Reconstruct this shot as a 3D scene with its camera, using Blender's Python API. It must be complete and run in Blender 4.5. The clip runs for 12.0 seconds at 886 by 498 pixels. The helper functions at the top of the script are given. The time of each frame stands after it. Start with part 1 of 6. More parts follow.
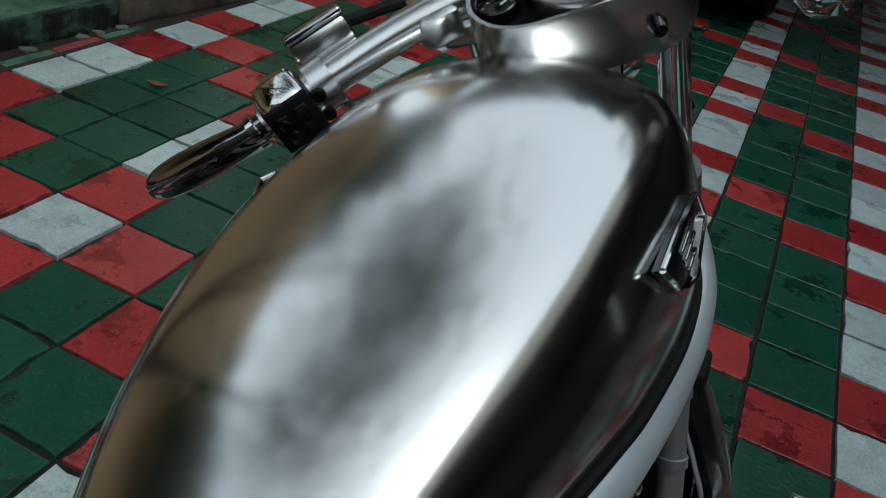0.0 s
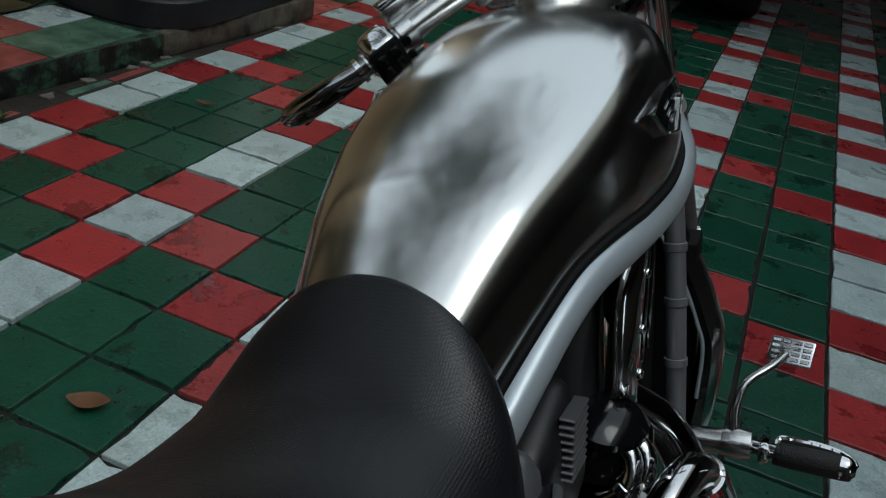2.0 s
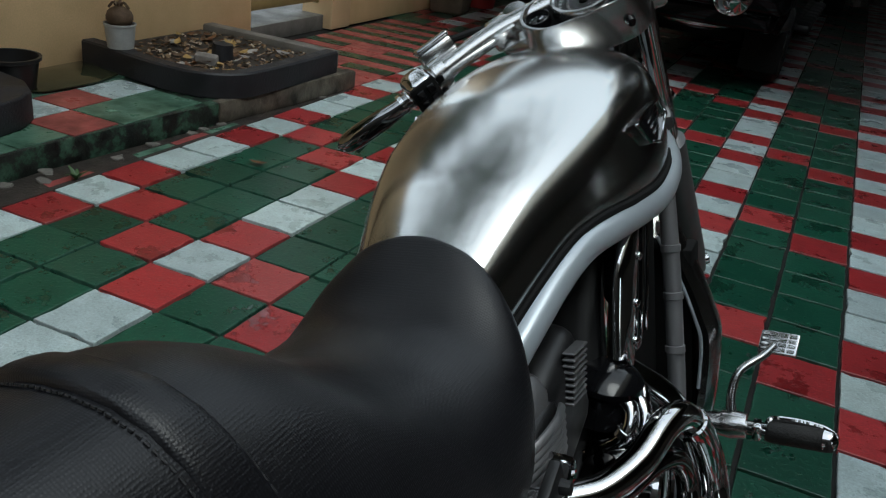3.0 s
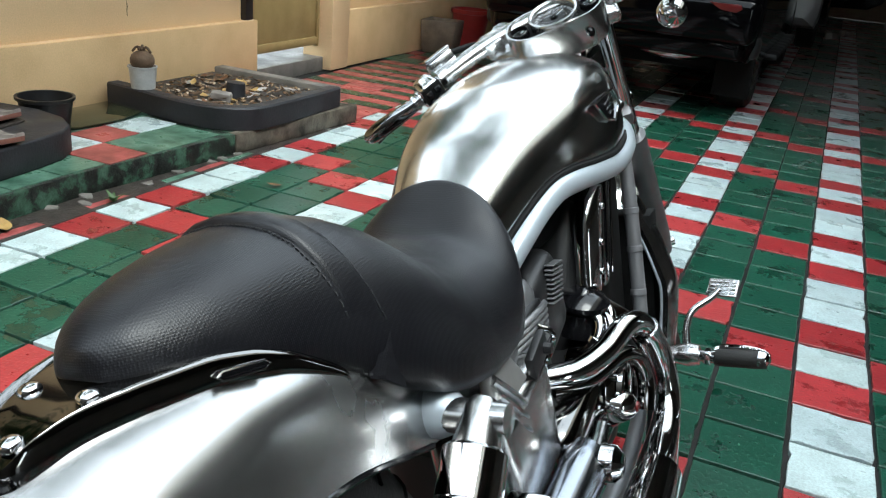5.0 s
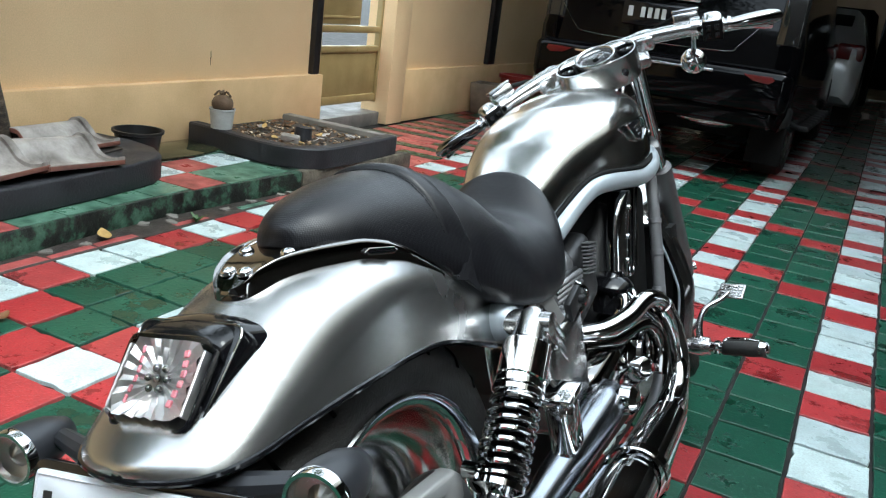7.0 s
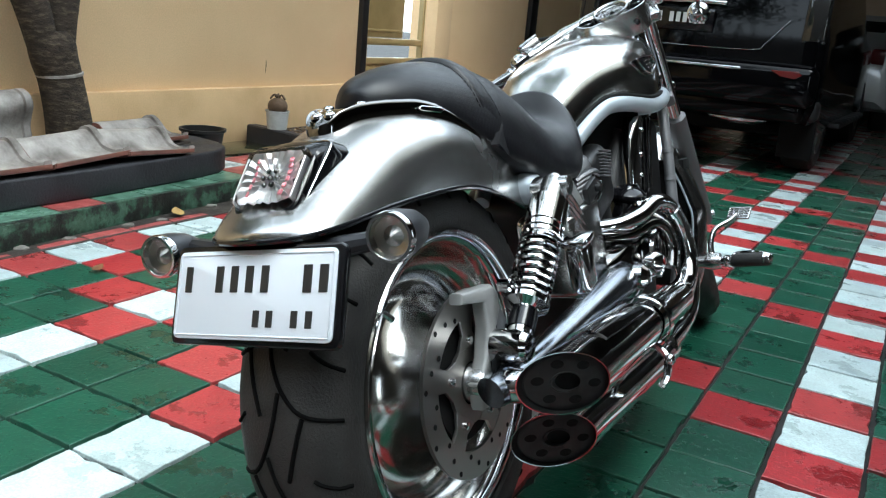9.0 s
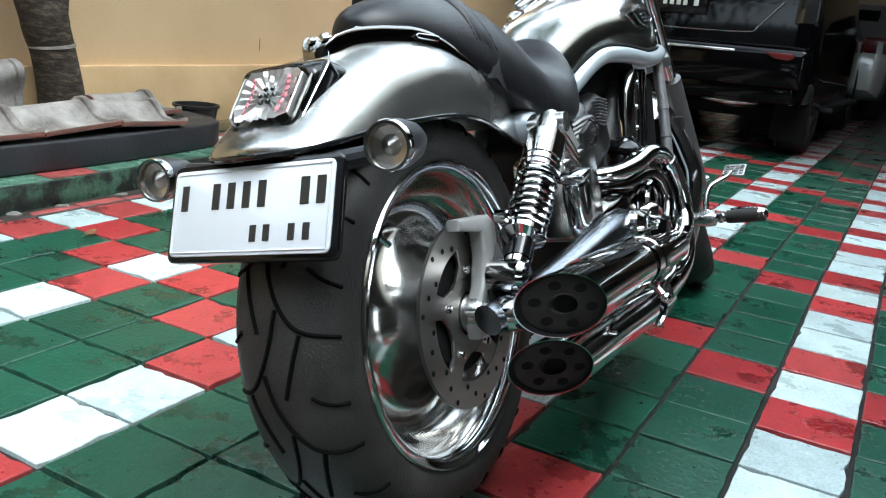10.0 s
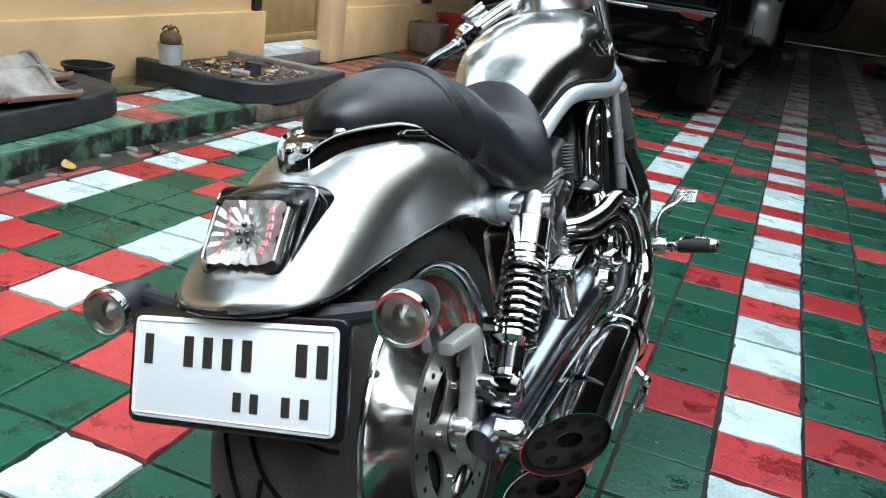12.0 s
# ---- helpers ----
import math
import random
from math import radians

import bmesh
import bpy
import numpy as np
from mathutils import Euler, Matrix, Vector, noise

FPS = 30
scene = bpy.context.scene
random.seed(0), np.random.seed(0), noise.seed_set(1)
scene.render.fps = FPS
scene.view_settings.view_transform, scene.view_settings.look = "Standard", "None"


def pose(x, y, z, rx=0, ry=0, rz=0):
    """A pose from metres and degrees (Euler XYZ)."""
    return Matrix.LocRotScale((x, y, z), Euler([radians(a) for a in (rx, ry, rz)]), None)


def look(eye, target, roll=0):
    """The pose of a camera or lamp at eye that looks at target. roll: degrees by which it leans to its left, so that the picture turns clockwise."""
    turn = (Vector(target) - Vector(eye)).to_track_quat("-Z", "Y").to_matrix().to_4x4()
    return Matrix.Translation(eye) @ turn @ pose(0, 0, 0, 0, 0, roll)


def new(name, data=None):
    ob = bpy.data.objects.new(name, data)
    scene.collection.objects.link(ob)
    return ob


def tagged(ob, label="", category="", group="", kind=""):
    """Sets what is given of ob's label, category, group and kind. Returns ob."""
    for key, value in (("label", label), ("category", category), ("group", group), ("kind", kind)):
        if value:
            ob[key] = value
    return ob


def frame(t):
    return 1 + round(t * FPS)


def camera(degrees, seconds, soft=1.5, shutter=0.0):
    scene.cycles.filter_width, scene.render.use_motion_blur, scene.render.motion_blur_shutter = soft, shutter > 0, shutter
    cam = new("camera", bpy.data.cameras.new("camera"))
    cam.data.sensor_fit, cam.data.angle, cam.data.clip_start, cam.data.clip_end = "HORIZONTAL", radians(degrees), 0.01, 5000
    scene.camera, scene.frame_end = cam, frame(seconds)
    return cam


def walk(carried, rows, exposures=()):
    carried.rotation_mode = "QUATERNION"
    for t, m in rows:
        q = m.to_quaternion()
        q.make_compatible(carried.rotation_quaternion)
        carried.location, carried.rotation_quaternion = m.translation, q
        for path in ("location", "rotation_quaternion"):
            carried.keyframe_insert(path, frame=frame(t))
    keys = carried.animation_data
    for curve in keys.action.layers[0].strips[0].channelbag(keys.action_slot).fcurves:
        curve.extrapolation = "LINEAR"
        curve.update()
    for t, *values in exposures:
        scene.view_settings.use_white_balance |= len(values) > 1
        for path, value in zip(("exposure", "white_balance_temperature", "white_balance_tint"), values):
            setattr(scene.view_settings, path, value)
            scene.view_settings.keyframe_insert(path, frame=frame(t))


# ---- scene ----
cam = camera(55.7, 12.0, soft=1.2)
PATH = [
    (0, (0.956, -1.102, 1.088), (0.45, 0.534, 0.055), 13.8),
    (0.5, (0.969, -1.192, 1.083), (0.531, 0.477, 0.072), 12.3),
    (1, (0.997, -1.274, 1.086), (0.537, 0.402, 0.096), 11.7),
    (1.5, (1.009, -1.363, 1.088), (0.509, 0.308, 0.108), 11.1),
    (2, (1.027, -1.422, 1.088), (0.477, 0.237, 0.116), 9.5),
    (2.5, (1.071, -1.495, 1.088), (0.449, 0.178, 0.184), 7.7),
    (3, (1.122, -1.623, 1.093), (0.442, 0.066, 0.266), 7.3),
    (3.2, (1.141, -1.666, 1.088), (0.43, 0.02, 0.281), 6.9),
    (4.8, (1.228, -1.902, 1.092), (0.53, -0.182, 0.348), 5.8),
    (5, (1.243, -1.947, 1.093), (0.549, -0.22, 0.362), 5.6),
    (5.5, (1.267, -2.052, 1.093), (0.544, -0.313, 0.419), 5.5),
    (6, (1.287, -2.125, 1.098), (0.537, -0.39, 0.445), 6.2),
    (6.5, (1.318, -2.196, 1.081), (0.524, -0.472, 0.451), 6.4),
    (7, (1.357, -2.292, 1.055), (0.551, -0.559, 0.466), 7.3),
    (7.2, (1.357, -2.311, 1.037), (0.528, -0.583, 0.464), 7.2),
    (8.8, (1.526, -2.571, 0.904), (0.617, -0.872, 0.371), 4.9),
    (9, (1.537, -2.585, 0.887), (0.623, -0.884, 0.364), 5.2),
    (9.5, (1.545, -2.603, 0.823), (0.621, -0.907, 0.305), 5.4),
    (10, (1.551, -2.604, 0.789), (0.654, -0.898, 0.258), 5.4),
    (10.5, (1.528, -2.576, 0.82), (0.633, -0.861, 0.311), 5.8),
    (11, (1.49, -2.529, 0.873), (0.605, -0.816, 0.341), 6.5),
    (11.5, (1.43, -2.483, 0.96), (0.637, -0.765, 0.313), 6.8),
    (12, (1.322, -2.501, 1.001), (0.698, -0.728, 0.317), 7.9),
]
walk(cam, [(t, look(eye, target, roll)) for t, eye, target, roll in PATH],
     exposures=[(t, e, k, 1) for t, e, k in ((0, -1.38, 6250), (2.0, -1.58, 6250), (3.2, -0.95, 6250), (4.8, 0.32, 6250), (6.0, 0.40, 6220), (7.2, 0.40, 6100), (9.0, 0.40, 6080), (10.0, 0.62, 6080), (10.5, 0.70, 6080), (11.0, 0.58, 6080), (12, 0.60, 6080))])

# ---- light: a bright overcast sky over a shaded yard ----
world = bpy.data.worlds.new("world")
scene.world = world
world.use_nodes = True
wn, wl = world.node_tree.nodes, world.node_tree.links
sky = wn.new("ShaderNodeTexSky")
sky.sky_type, sky.sun_disc = "NISHITA", False
sky.sun_elevation, sky.sun_rotation = radians(66), radians(120)
sky.air_density, sky.dust_density, sky.ozone_density = 1.0, 1.5, 1.0
soften = wn.new("ShaderNodeHueSaturation")
soften.inputs["Saturation"].default_value = 0.42
wl.new(sky.outputs[0], soften.inputs["Color"])
cloud = wn.new("ShaderNodeMix")   # thin even cloud over the blue
cloud.data_type, cloud.blend_type = "RGBA", "ADD"
cloud.inputs[0].default_value = 1.0
cloud.inputs[7].default_value = (2.6, 2.75, 2.85, 1)
wl.new(soften.outputs[0], cloud.inputs[6])
wl.new(cloud.outputs[2], wn["Background"].inputs["Color"])
wn["Background"].inputs["Strength"].default_value = 0.46
sun_data = bpy.data.lights.new("sun", "SUN")
sun_data.energy, sun_data.angle, sun_data.color = 1.7, radians(30), (0.98, 0.99, 1.0)
sun = new("sun", sun_data)
sun.matrix_world = look((2.3, -1.3, 6.0), (0, 0, 0))


# ---- materials ----
def shader(name, color, rough=0.5, metal=0.0, coat=0.0, coat_rough=0.05, ior=1.5):
    m = bpy.data.materials.new(name)
    m.use_nodes = True
    b = m.node_tree.nodes["Principled BSDF"]
    b.inputs["Base Color"].default_value = (*color, 1)
    b.inputs["Roughness"].default_value = rough
    b.inputs["Metallic"].default_value = metal
    b.inputs["Coat Weight"].default_value = coat
    b.inputs["Coat Roughness"].default_value = coat_rough
    b.inputs["IOR"].default_value = ior
    return m


def nodes_of(m):
    t = m.node_tree
    return t.nodes, t.links, t.nodes["Principled BSDF"]


def noise_node(m, scale, detail=4.0, rough=0.55, stretch=None, coords="Object"):
    n, l, b = nodes_of(m)
    tc = n.new("ShaderNodeTexCoord")
    src = tc.outputs[coords]
    if stretch:
        mp = n.new("ShaderNodeMapping")
        mp.inputs["Scale"].default_value = stretch
        l.new(src, mp.inputs["Vector"])
        src = mp.outputs[0]
    t = n.new("ShaderNodeTexNoise")
    t.inputs["Scale"].default_value = scale
    t.inputs["Detail"].default_value = detail
    t.inputs["Roughness"].default_value = rough
    l.new(src, t.inputs["Vector"])
    return t.outputs["Fac"]


def ramp(m, fac, stops):
    n, l, b = nodes_of(m)
    r = n.new("ShaderNodeValToRGB")
    e = r.color_ramp.elements
    while len(e) < len(stops):
        e.new(0.5)
    for k, (at, c) in enumerate(stops):
        e[k].position = at
        e[k].color = (*c, 1) if len(c) == 3 else c
    l.new(fac, r.inputs[0])
    return r.outputs[0]


def grey(v):
    return (v, v, v)


def mix(m, a, b_, fac, mode="MIX"):
    """Blend of two colours (sockets or triples) by a socket or number."""
    n, l, b = nodes_of(m)
    x = n.new("ShaderNodeMix")
    x.data_type, x.blend_type = "RGBA", mode
    for sock, v in ((x.inputs[6], a), (x.inputs[7], b_), (x.inputs[0], fac)):
        if isinstance(v, bpy.types.NodeSocket):
            l.new(v, sock)
        elif isinstance(v, (int, float)):
            sock.default_value = v
        else:
            sock.default_value = (*v, 1)
    return x.outputs[2]


def bump(m, height, strength=0.2, distance=0.002, after=None):
    n, l, b = nodes_of(m)
    x = n.new("ShaderNodeBump")
    x.inputs["Strength"].default_value = strength
    x.inputs["Distance"].default_value = distance
    l.new(height, x.inputs["Height"])
    if after is not None:
        l.new(after, x.inputs["Normal"])
    l.new(x.outputs[0], b.inputs["Normal"])
    return x.outputs[0]


def put(m, socket, name):
    n, l, b = nodes_of(m)
    l.new(socket, b.inputs[name])


def weathered(name, color, dark, rough=0.6, scale=4.0, fine=60.0, bump_d=0.002, strength=0.35, coords="Object", amount=0.6):
    """A matt surface with large stains, fine grain and relief."""
    m = shader(name, color, rough)
    big, small = noise_node(m, scale, 5, coords=coords), noise_node(m, fine, 3, coords=coords)
    f = ramp(m, big, [(0.35, grey(0)), (0.7, grey(amount))])
    c = mix(m, color, dark, f)
    c = mix(m, c, ramp(m, small, [(0.3, grey(0.75)), (0.7, grey(1.0))]), 0.5, "MULTIPLY")
    put(m, c, "Base Color")
    put(m, ramp(m, big, [(0.3, grey(max(0.05, rough - 0.15))), (0.7, grey(min(1, rough + 0.15)))]), "Roughness")
    bump(m, small, strength, bump_d)
    return m


def tile_paint(name, color, worn, faded, rim, wet_tone=0.62):
    """Painted cement tile, wet in ragged patches, rubbed pale along its edges."""
    m = shader(name, color, 0.35)
    n, l, b = nodes_of(m)
    g = n.new("ShaderNodeNewGeometry")
    pos = g.outputs["Position"]

    def at(scale, detail, rough=0.6):
        t = n.new("ShaderNodeTexNoise")
        t.inputs["Scale"].default_value, t.inputs["Detail"].default_value, t.inputs["Roughness"].default_value = scale, detail, rough
        l.new(pos, t.inputs["Vector"])
        return t.outputs["Fac"]

    def calc(op, x, y=None):
        q = n.new("ShaderNodeMath")
        q.operation = op
        for k, v in enumerate((x, y)):
            if isinstance(v, bpy.types.NodeSocket):
                l.new(v, q.inputs[k])
            elif v is not None:
                q.inputs[k].default_value = v
        return q.outputs[0]

    info = n.new("ShaderNodeObjectInfo")
    shade = ramp(m, info.outputs["Random"], [(0.0, grey(0.78)), (1.0, grey(1.10))])
    fade = ramp(m, info.outputs["Random"], [(0.0, grey(0.05)), (0.25, grey(0.25)), (0.4, grey(0.75)), (0.6, grey(0.1)), (0.8, grey(0.55)), (1.0, grey(0.15))])
    c = mix(m, mix(m, color, faded, fade), shade, 1.0, "MULTIPLY")
    wet, spots, grain = at(5.5, 9, 0.68), at(38.0, 5, 0.7), at(220.0, 3)
    wetness = ramp(m, wet, [(0.562, grey(0)), (0.585, grey(1))])
    drops = ramp(m, at(52.0, 2, 0.5), [(0.70, grey(0)), (0.72, grey(1))])
    wetness = mix(m, wetness, grey(1.0), drops)
    c = mix(m, c, worn, ramp(m, spots, [(0.58, grey(0)), (0.74, grey(0.6))]))
    uv = n.new("ShaderNodeTexCoord")
    sp = n.new("ShaderNodeSeparateXYZ")
    l.new(uv.outputs["UV"], sp.inputs[0])
    edge = calc("MAXIMUM", calc("ABSOLUTE", sp.outputs[0]), calc("ABSOLUTE", sp.outputs[1]))
    edge = calc("ADD", edge, calc("MULTIPLY", calc("SUBTRACT", spots, 0.5), 0.10))
    c = mix(m, c, rim, ramp(m, edge, [(0.905, grey(0)), (0.955, grey(0.38))]))
    c = mix(m, c, mix(m, c, (wet_tone, wet_tone, wet_tone), 1.0, "MULTIPLY"), wetness)
    c = mix(m, c, (0.02, 0.02, 0.018), ramp(m, at(90.0, 3), [(0.70, grey(0)), (0.78, grey(0.7))]))
    c = mix(m, c, ramp(m, at(150.0, 4, 0.7), [(0.35, grey(0.72)), (0.65, grey(1.12))]), 0.8, "MULTIPLY")
    c = mix(m, c, ramp(m, at(13.0, 5, 0.65), [(0.36, grey(0.78)), (0.62, grey(1.06))]), 0.8, "MULTIPLY")
    put(m, c, "Base Color")
    put(m, ramp(m, wetness, [(0.0, grey(0.30)), (1.0, grey(0.06))]), "Roughness")
    put(m, ramp(m, wetness, [(0.0, grey(0.36)), (1.0, grey(0.55))]), "Specular IOR Level")
    first = bump(m, grain, 0.14, 0.001)
    second = bump(m, spots, 0.35, 0.002, first)
    beads = bump(m, ramp(m, at(75.0, 2, 0.5), [(0.52, grey(0)), (0.60, grey(1))]), 0.30, 0.0012, second)
    bump(m, wetness, 0.35, 0.0012, beads)
    return m


M_GREEN = tile_paint("tile_green", (0.005, 0.062, 0.035), (0.025, 0.11, 0.076), (0.023, 0.092, 0.058), (0.10, 0.20, 0.15))
M_RED = tile_paint("tile_red", (0.36, 0.019, 0.026), (0.30, 0.085, 0.085), (0.40, 0.075, 0.071), (0.46, 0.16, 0.15))
M_WHITE = tile_paint("tile_white", (0.53, 0.645, 0.66), (0.40, 0.44, 0.43), (0.52, 0.62, 0.59), (0.50, 0.55, 0.53), 0.90)
M_JOINT = weathered("joint_dirt", (0.010, 0.009, 0.008), (0.004, 0.004, 0.0035), 0.9, 6, 80)
M_SOIL = weathered("wet_soil", (0.040, 0.031, 0.025), (0.012, 0.010, 0.009), 0.6, 9, 90, 0.006, 0.8)
M_CONCRETE = weathered("old_concrete", (0.20, 0.185, 0.165), (0.05, 0.048, 0.042), 0.55, 7, 110, 0.004, 0.6)
M_STAINED = weathered("stained_concrete", (0.15, 0.125, 0.095), (0.022, 0.019, 0.014), 0.6, 9, 60, 0.006, 0.8, amount=1.0)
M_WALL = weathered("cream_wall_paint", (0.86, 0.62, 0.355), (0.74, 0.51, 0.275), 0.62, 1.6, 140, 0.001, 0.12, amount=0.5)
M_BASE = weathered("tan_base_paint", (0.78, 0.54, 0.29), (0.56, 0.37, 0.18), 0.6, 2.6, 140, 0.001, 0.15, amount=0.7)
M_UPPER = weathered("pale_beige_paint", (0.66, 0.60, 0.50), (0.52, 0.46, 0.38), 0.6, 1.2, 120, 0.001, 0.12)
M_HOUSE = weathered("unseen_wall_dark", (0.06, 0.05, 0.04), (0.035, 0.03, 0.025), 0.6, 2.6, 140, 0.001, 0.15)
M_ENDWALL = weathered("brown_end_wall_paint", (0.42, 0.31, 0.21), (0.30, 0.21, 0.14), 0.6, 2.0, 120, 0.001, 0.15)
M_GATE = weathered("tan_gate_paint", (0.36, 0.26, 0.11), (0.24, 0.17, 0.07), 0.42, 5, 120, 0.0008, 0.1)
M_BLACKKERB = weathered("black_painted_kerb", (0.012, 0.012, 0.015), (0.036, 0.036, 0.042), 0.55, 8, 100, 0.004, 0.6)
M_GREENKERB = shader("worn_green_kerb", (0.02, 0.04, 0.03), 0.5)
_k, _q = noise_node(M_GREENKERB, 13, 8, 0.68), noise_node(M_GREENKERB, 90, 4)
_c = ramp(M_GREENKERB, _k, [(0.40, (0.006, 0.007, 0.006)), (0.50, (0.014, 0.020, 0.015)), (0.55, (0.030, 0.075, 0.045)), (0.68, (0.065, 0.125, 0.085))])
put(M_GREENKERB, mix(M_GREENKERB, _c, ramp(M_GREENKERB, _q, [(0.3, grey(0.6)), (0.7, grey(1.1))]), 0.7, "MULTIPLY"), "Base Color")
put(M_GREENKERB, ramp(M_GREENKERB, _k, [(0.4, grey(0.35)), (0.7, grey(0.6))]), "Roughness")
bump(M_GREENKERB, _q, 0.6, 0.004, bump(M_GREENKERB, _k, 0.8, 0.012))
M_BARK = shader("tree_bark", (0.06, 0.045, 0.03), 0.9)
_k = noise_node(M_BARK, 9, 6, 0.68, (2.0, 2.0, 6.5))
put(M_BARK, ramp(M_BARK, _k, [(0.30, (0.010, 0.008, 0.006)), (0.52, (0.045, 0.032, 0.021)), (0.74, (0.15, 0.12, 0.085))]), "Base Color")
bump(M_BARK, _k, 1.0, 0.012)
M_TUB = weathered("mossy_brown_concrete", (0.25, 0.19, 0.135), (0.08, 0.07, 0.05), 0.75, 8, 90, 0.004, 0.6)
M_CLAYRED = weathered("red_clay", (0.22, 0.085, 0.06), (0.07, 0.045, 0.04), 0.7, 9, 90, 0.002, 0.5)
M_CLAY = weathered("grey_roof_tile", (0.44, 0.41, 0.38), (0.09, 0.075, 0.065), 0.55, 6, 90, 0.004, 0.5, amount=1.0)
M_MINT = weathered("worn_mint_tile", (0.13, 0.25, 0.18), (0.02, 0.065, 0.04), 0.35, 9, 70, 0.003, 0.4, amount=1.0)
M_PINK = weathered("faded_red_tile", (0.42, 0.085, 0.08), (0.15, 0.04, 0.035), 0.4, 9, 70, 0.003, 0.4, amount=0.9)
M_STRIP = weathered("worn_dark_green_tile", (0.022, 0.075, 0.040), (0.006, 0.016, 0.010), 0.3, 9, 70, 0.003, 0.4, amount=0.9)
M_PUDDLE = shader("standing_water", (0.030, 0.033, 0.016), 0.04)
M_LEAF = weathered("green_leaf", (0.05, 0.11, 0.03), (0.03, 0.06, 0.02), 0.5, 3, 40, 0.001, 0.1)
M_DRYLEAF = weathered("dry_leaf", (0.17, 0.075, 0.028), (0.07, 0.03, 0.015), 0.6, 20, 90, 0.001, 0.3)
M_YELLOWLEAF = weathered("yellow_leaf", (0.45, 0.30, 0.10), (0.25, 0.14, 0.05), 0.6, 20, 90, 0.001, 0.3)
M_LITTER = shader("leaf_litter", (0.15, 0.09, 0.05), 0.8)
_n, _l, _b = nodes_of(M_LITTER)
_gi = _n.new("ShaderNodeNewGeometry")
put(M_LITTER, ramp(M_LITTER, _gi.outputs["Random Per Island"], [(0.0, (0.03, 0.02, 0.012)), (0.4, (0.12, 0.065, 0.03)), (0.75, (0.28, 0.19, 0.11)), (1.0, (0.50, 0.42, 0.33))]), "Base Color")
M_PLASTIC_BLACK = weathered("black_plastic", (0.009, 0.009, 0.010), (0.016, 0.016, 0.016), 0.45, 8, 120, 0.0005, 0.1)
M_PLASTIC_RED = weathered("red_plastic", (0.42, 0.035, 0.03), (0.28, 0.03, 0.03), 0.4, 8, 120, 0.0005, 0.1)
M_PLASTIC_WHITE = weathered("white_plastic", (0.50, 0.50, 0.48), (0.28, 0.27, 0.25), 0.45, 12, 120, 0.0005, 0.1)
M_HUSK = weathered("coconut_husk", (0.13, 0.08, 0.045), (0.05, 0.03, 0.02), 0.8, 25, 120, 0.003, 0.6)

# motorcycle
M_SILVER = shader("satin_silver_paint", (0.66, 0.665, 0.655), 0.27, 1.0, 0.25, 0.10)
_g = noise_node(M_SILVER, 900, 2)
put(M_SILVER, ramp(M_SILVER, noise_node(M_SILVER, 10, 4), [(0.3, grey(0.145)), (0.7, grey(0.19))]), "Roughness")
bump(M_SILVER, _g, 0.02, 0.0002)
M_FENDER = shader("silver_fender_paint", (0.46, 0.46, 0.455), 0.3, 0.97, 0.25, 0.10)
put(M_FENDER, ramp(M_FENDER, noise_node(M_FENDER, 10, 4), [(0.3, grey(0.23)), (0.7, grey(0.28))]), "Roughness")
bump(M_FENDER, noise_node(M_FENDER, 900, 2), 0.02, 0.0002)
M_CHROME = shader("chrome", (0.62, 0.62, 0.625), 0.05, 1.0)
put(M_CHROME, ramp(M_CHROME, noise_node(M_CHROME, 30, 5), [(0.35, grey(0.03)), (0.75, grey(0.13))]), "Roughness")
# two darker copies of the chrome, with dark surroundings' reflections put into the colour
M_DIMREFLECT = shader("chrome_dim_reflections", (0.30, 0.30, 0.305), 0.05, 1.0)
M_DARKREFLECT = shader("chrome_dark_reflections", (0.22, 0.215, 0.21), 0.08, 1.0)
M_RIM = shader("polished_rim", (0.44, 0.43, 0.41), 0.12, 1.0)
put(M_RIM, ramp(M_RIM, noise_node(M_RIM, 30, 5), [(0.35, grey(0.13)), (0.75, grey(0.19))]), "Roughness")
M_ALU = shader("brushed_aluminium", (0.55, 0.55, 0.55), 0.28, 1.0)
put(M_ALU, ramp(M_ALU, noise_node(M_ALU, 60, 4), [(0.3, grey(0.20)), (0.7, grey(0.26))]), "Roughness")
M_FRAME = shader("light_silver_frame_paint", (0.42, 0.47, 0.51), 0.34, 0.35, 0.3, 0.1)
put(M_FRAME, ramp(M_FRAME, noise_node(M_FRAME, 25, 4), [(0.3, grey(0.28)), (0.7, grey(0.42))]), "Roughness")
M_SWING = shader("blue_grey_aluminium", (0.30, 0.32, 0.36), 0.2, 1.0)
put(M_SWING, ramp(M_SWING, noise_node(M_SWING, 40, 4), [(0.3, grey(0.14)), (0.7, grey(0.26))]), "Roughness")
M_GREYCASE = shader("grey_engine_paint", (0.16, 0.16, 0.165), 0.42, 0.6)
put(M_GREYCASE, ramp(M_GREYCASE, noise_node(M_GREYCASE, 40, 4), [(0.3, grey(0.34)), (0.7, grey(0.52))]), "Roughness")
M_TUBE = shader("satin_grey_tube_paint", (0.21, 0.21, 0.22), 0.4, 0.4)
put(M_TUBE, ramp(M_TUBE, noise_node(M_TUBE, 40, 4), [(0.3, grey(0.32)), (0.7, grey(0.48))]), "Roughness")
M_BAFFLE = weathered("dark_baffle_steel", (0.010, 0.0095, 0.0095), (0.005, 0.005, 0.005), 0.6, 30, 150, 0.0005, 0.2)
M_DARKCASE = weathered("black_engine_paint", (0.006, 0.006, 0.007), (0.014, 0.014, 0.014), 0.45, 15, 120, 0.0008, 0.2)
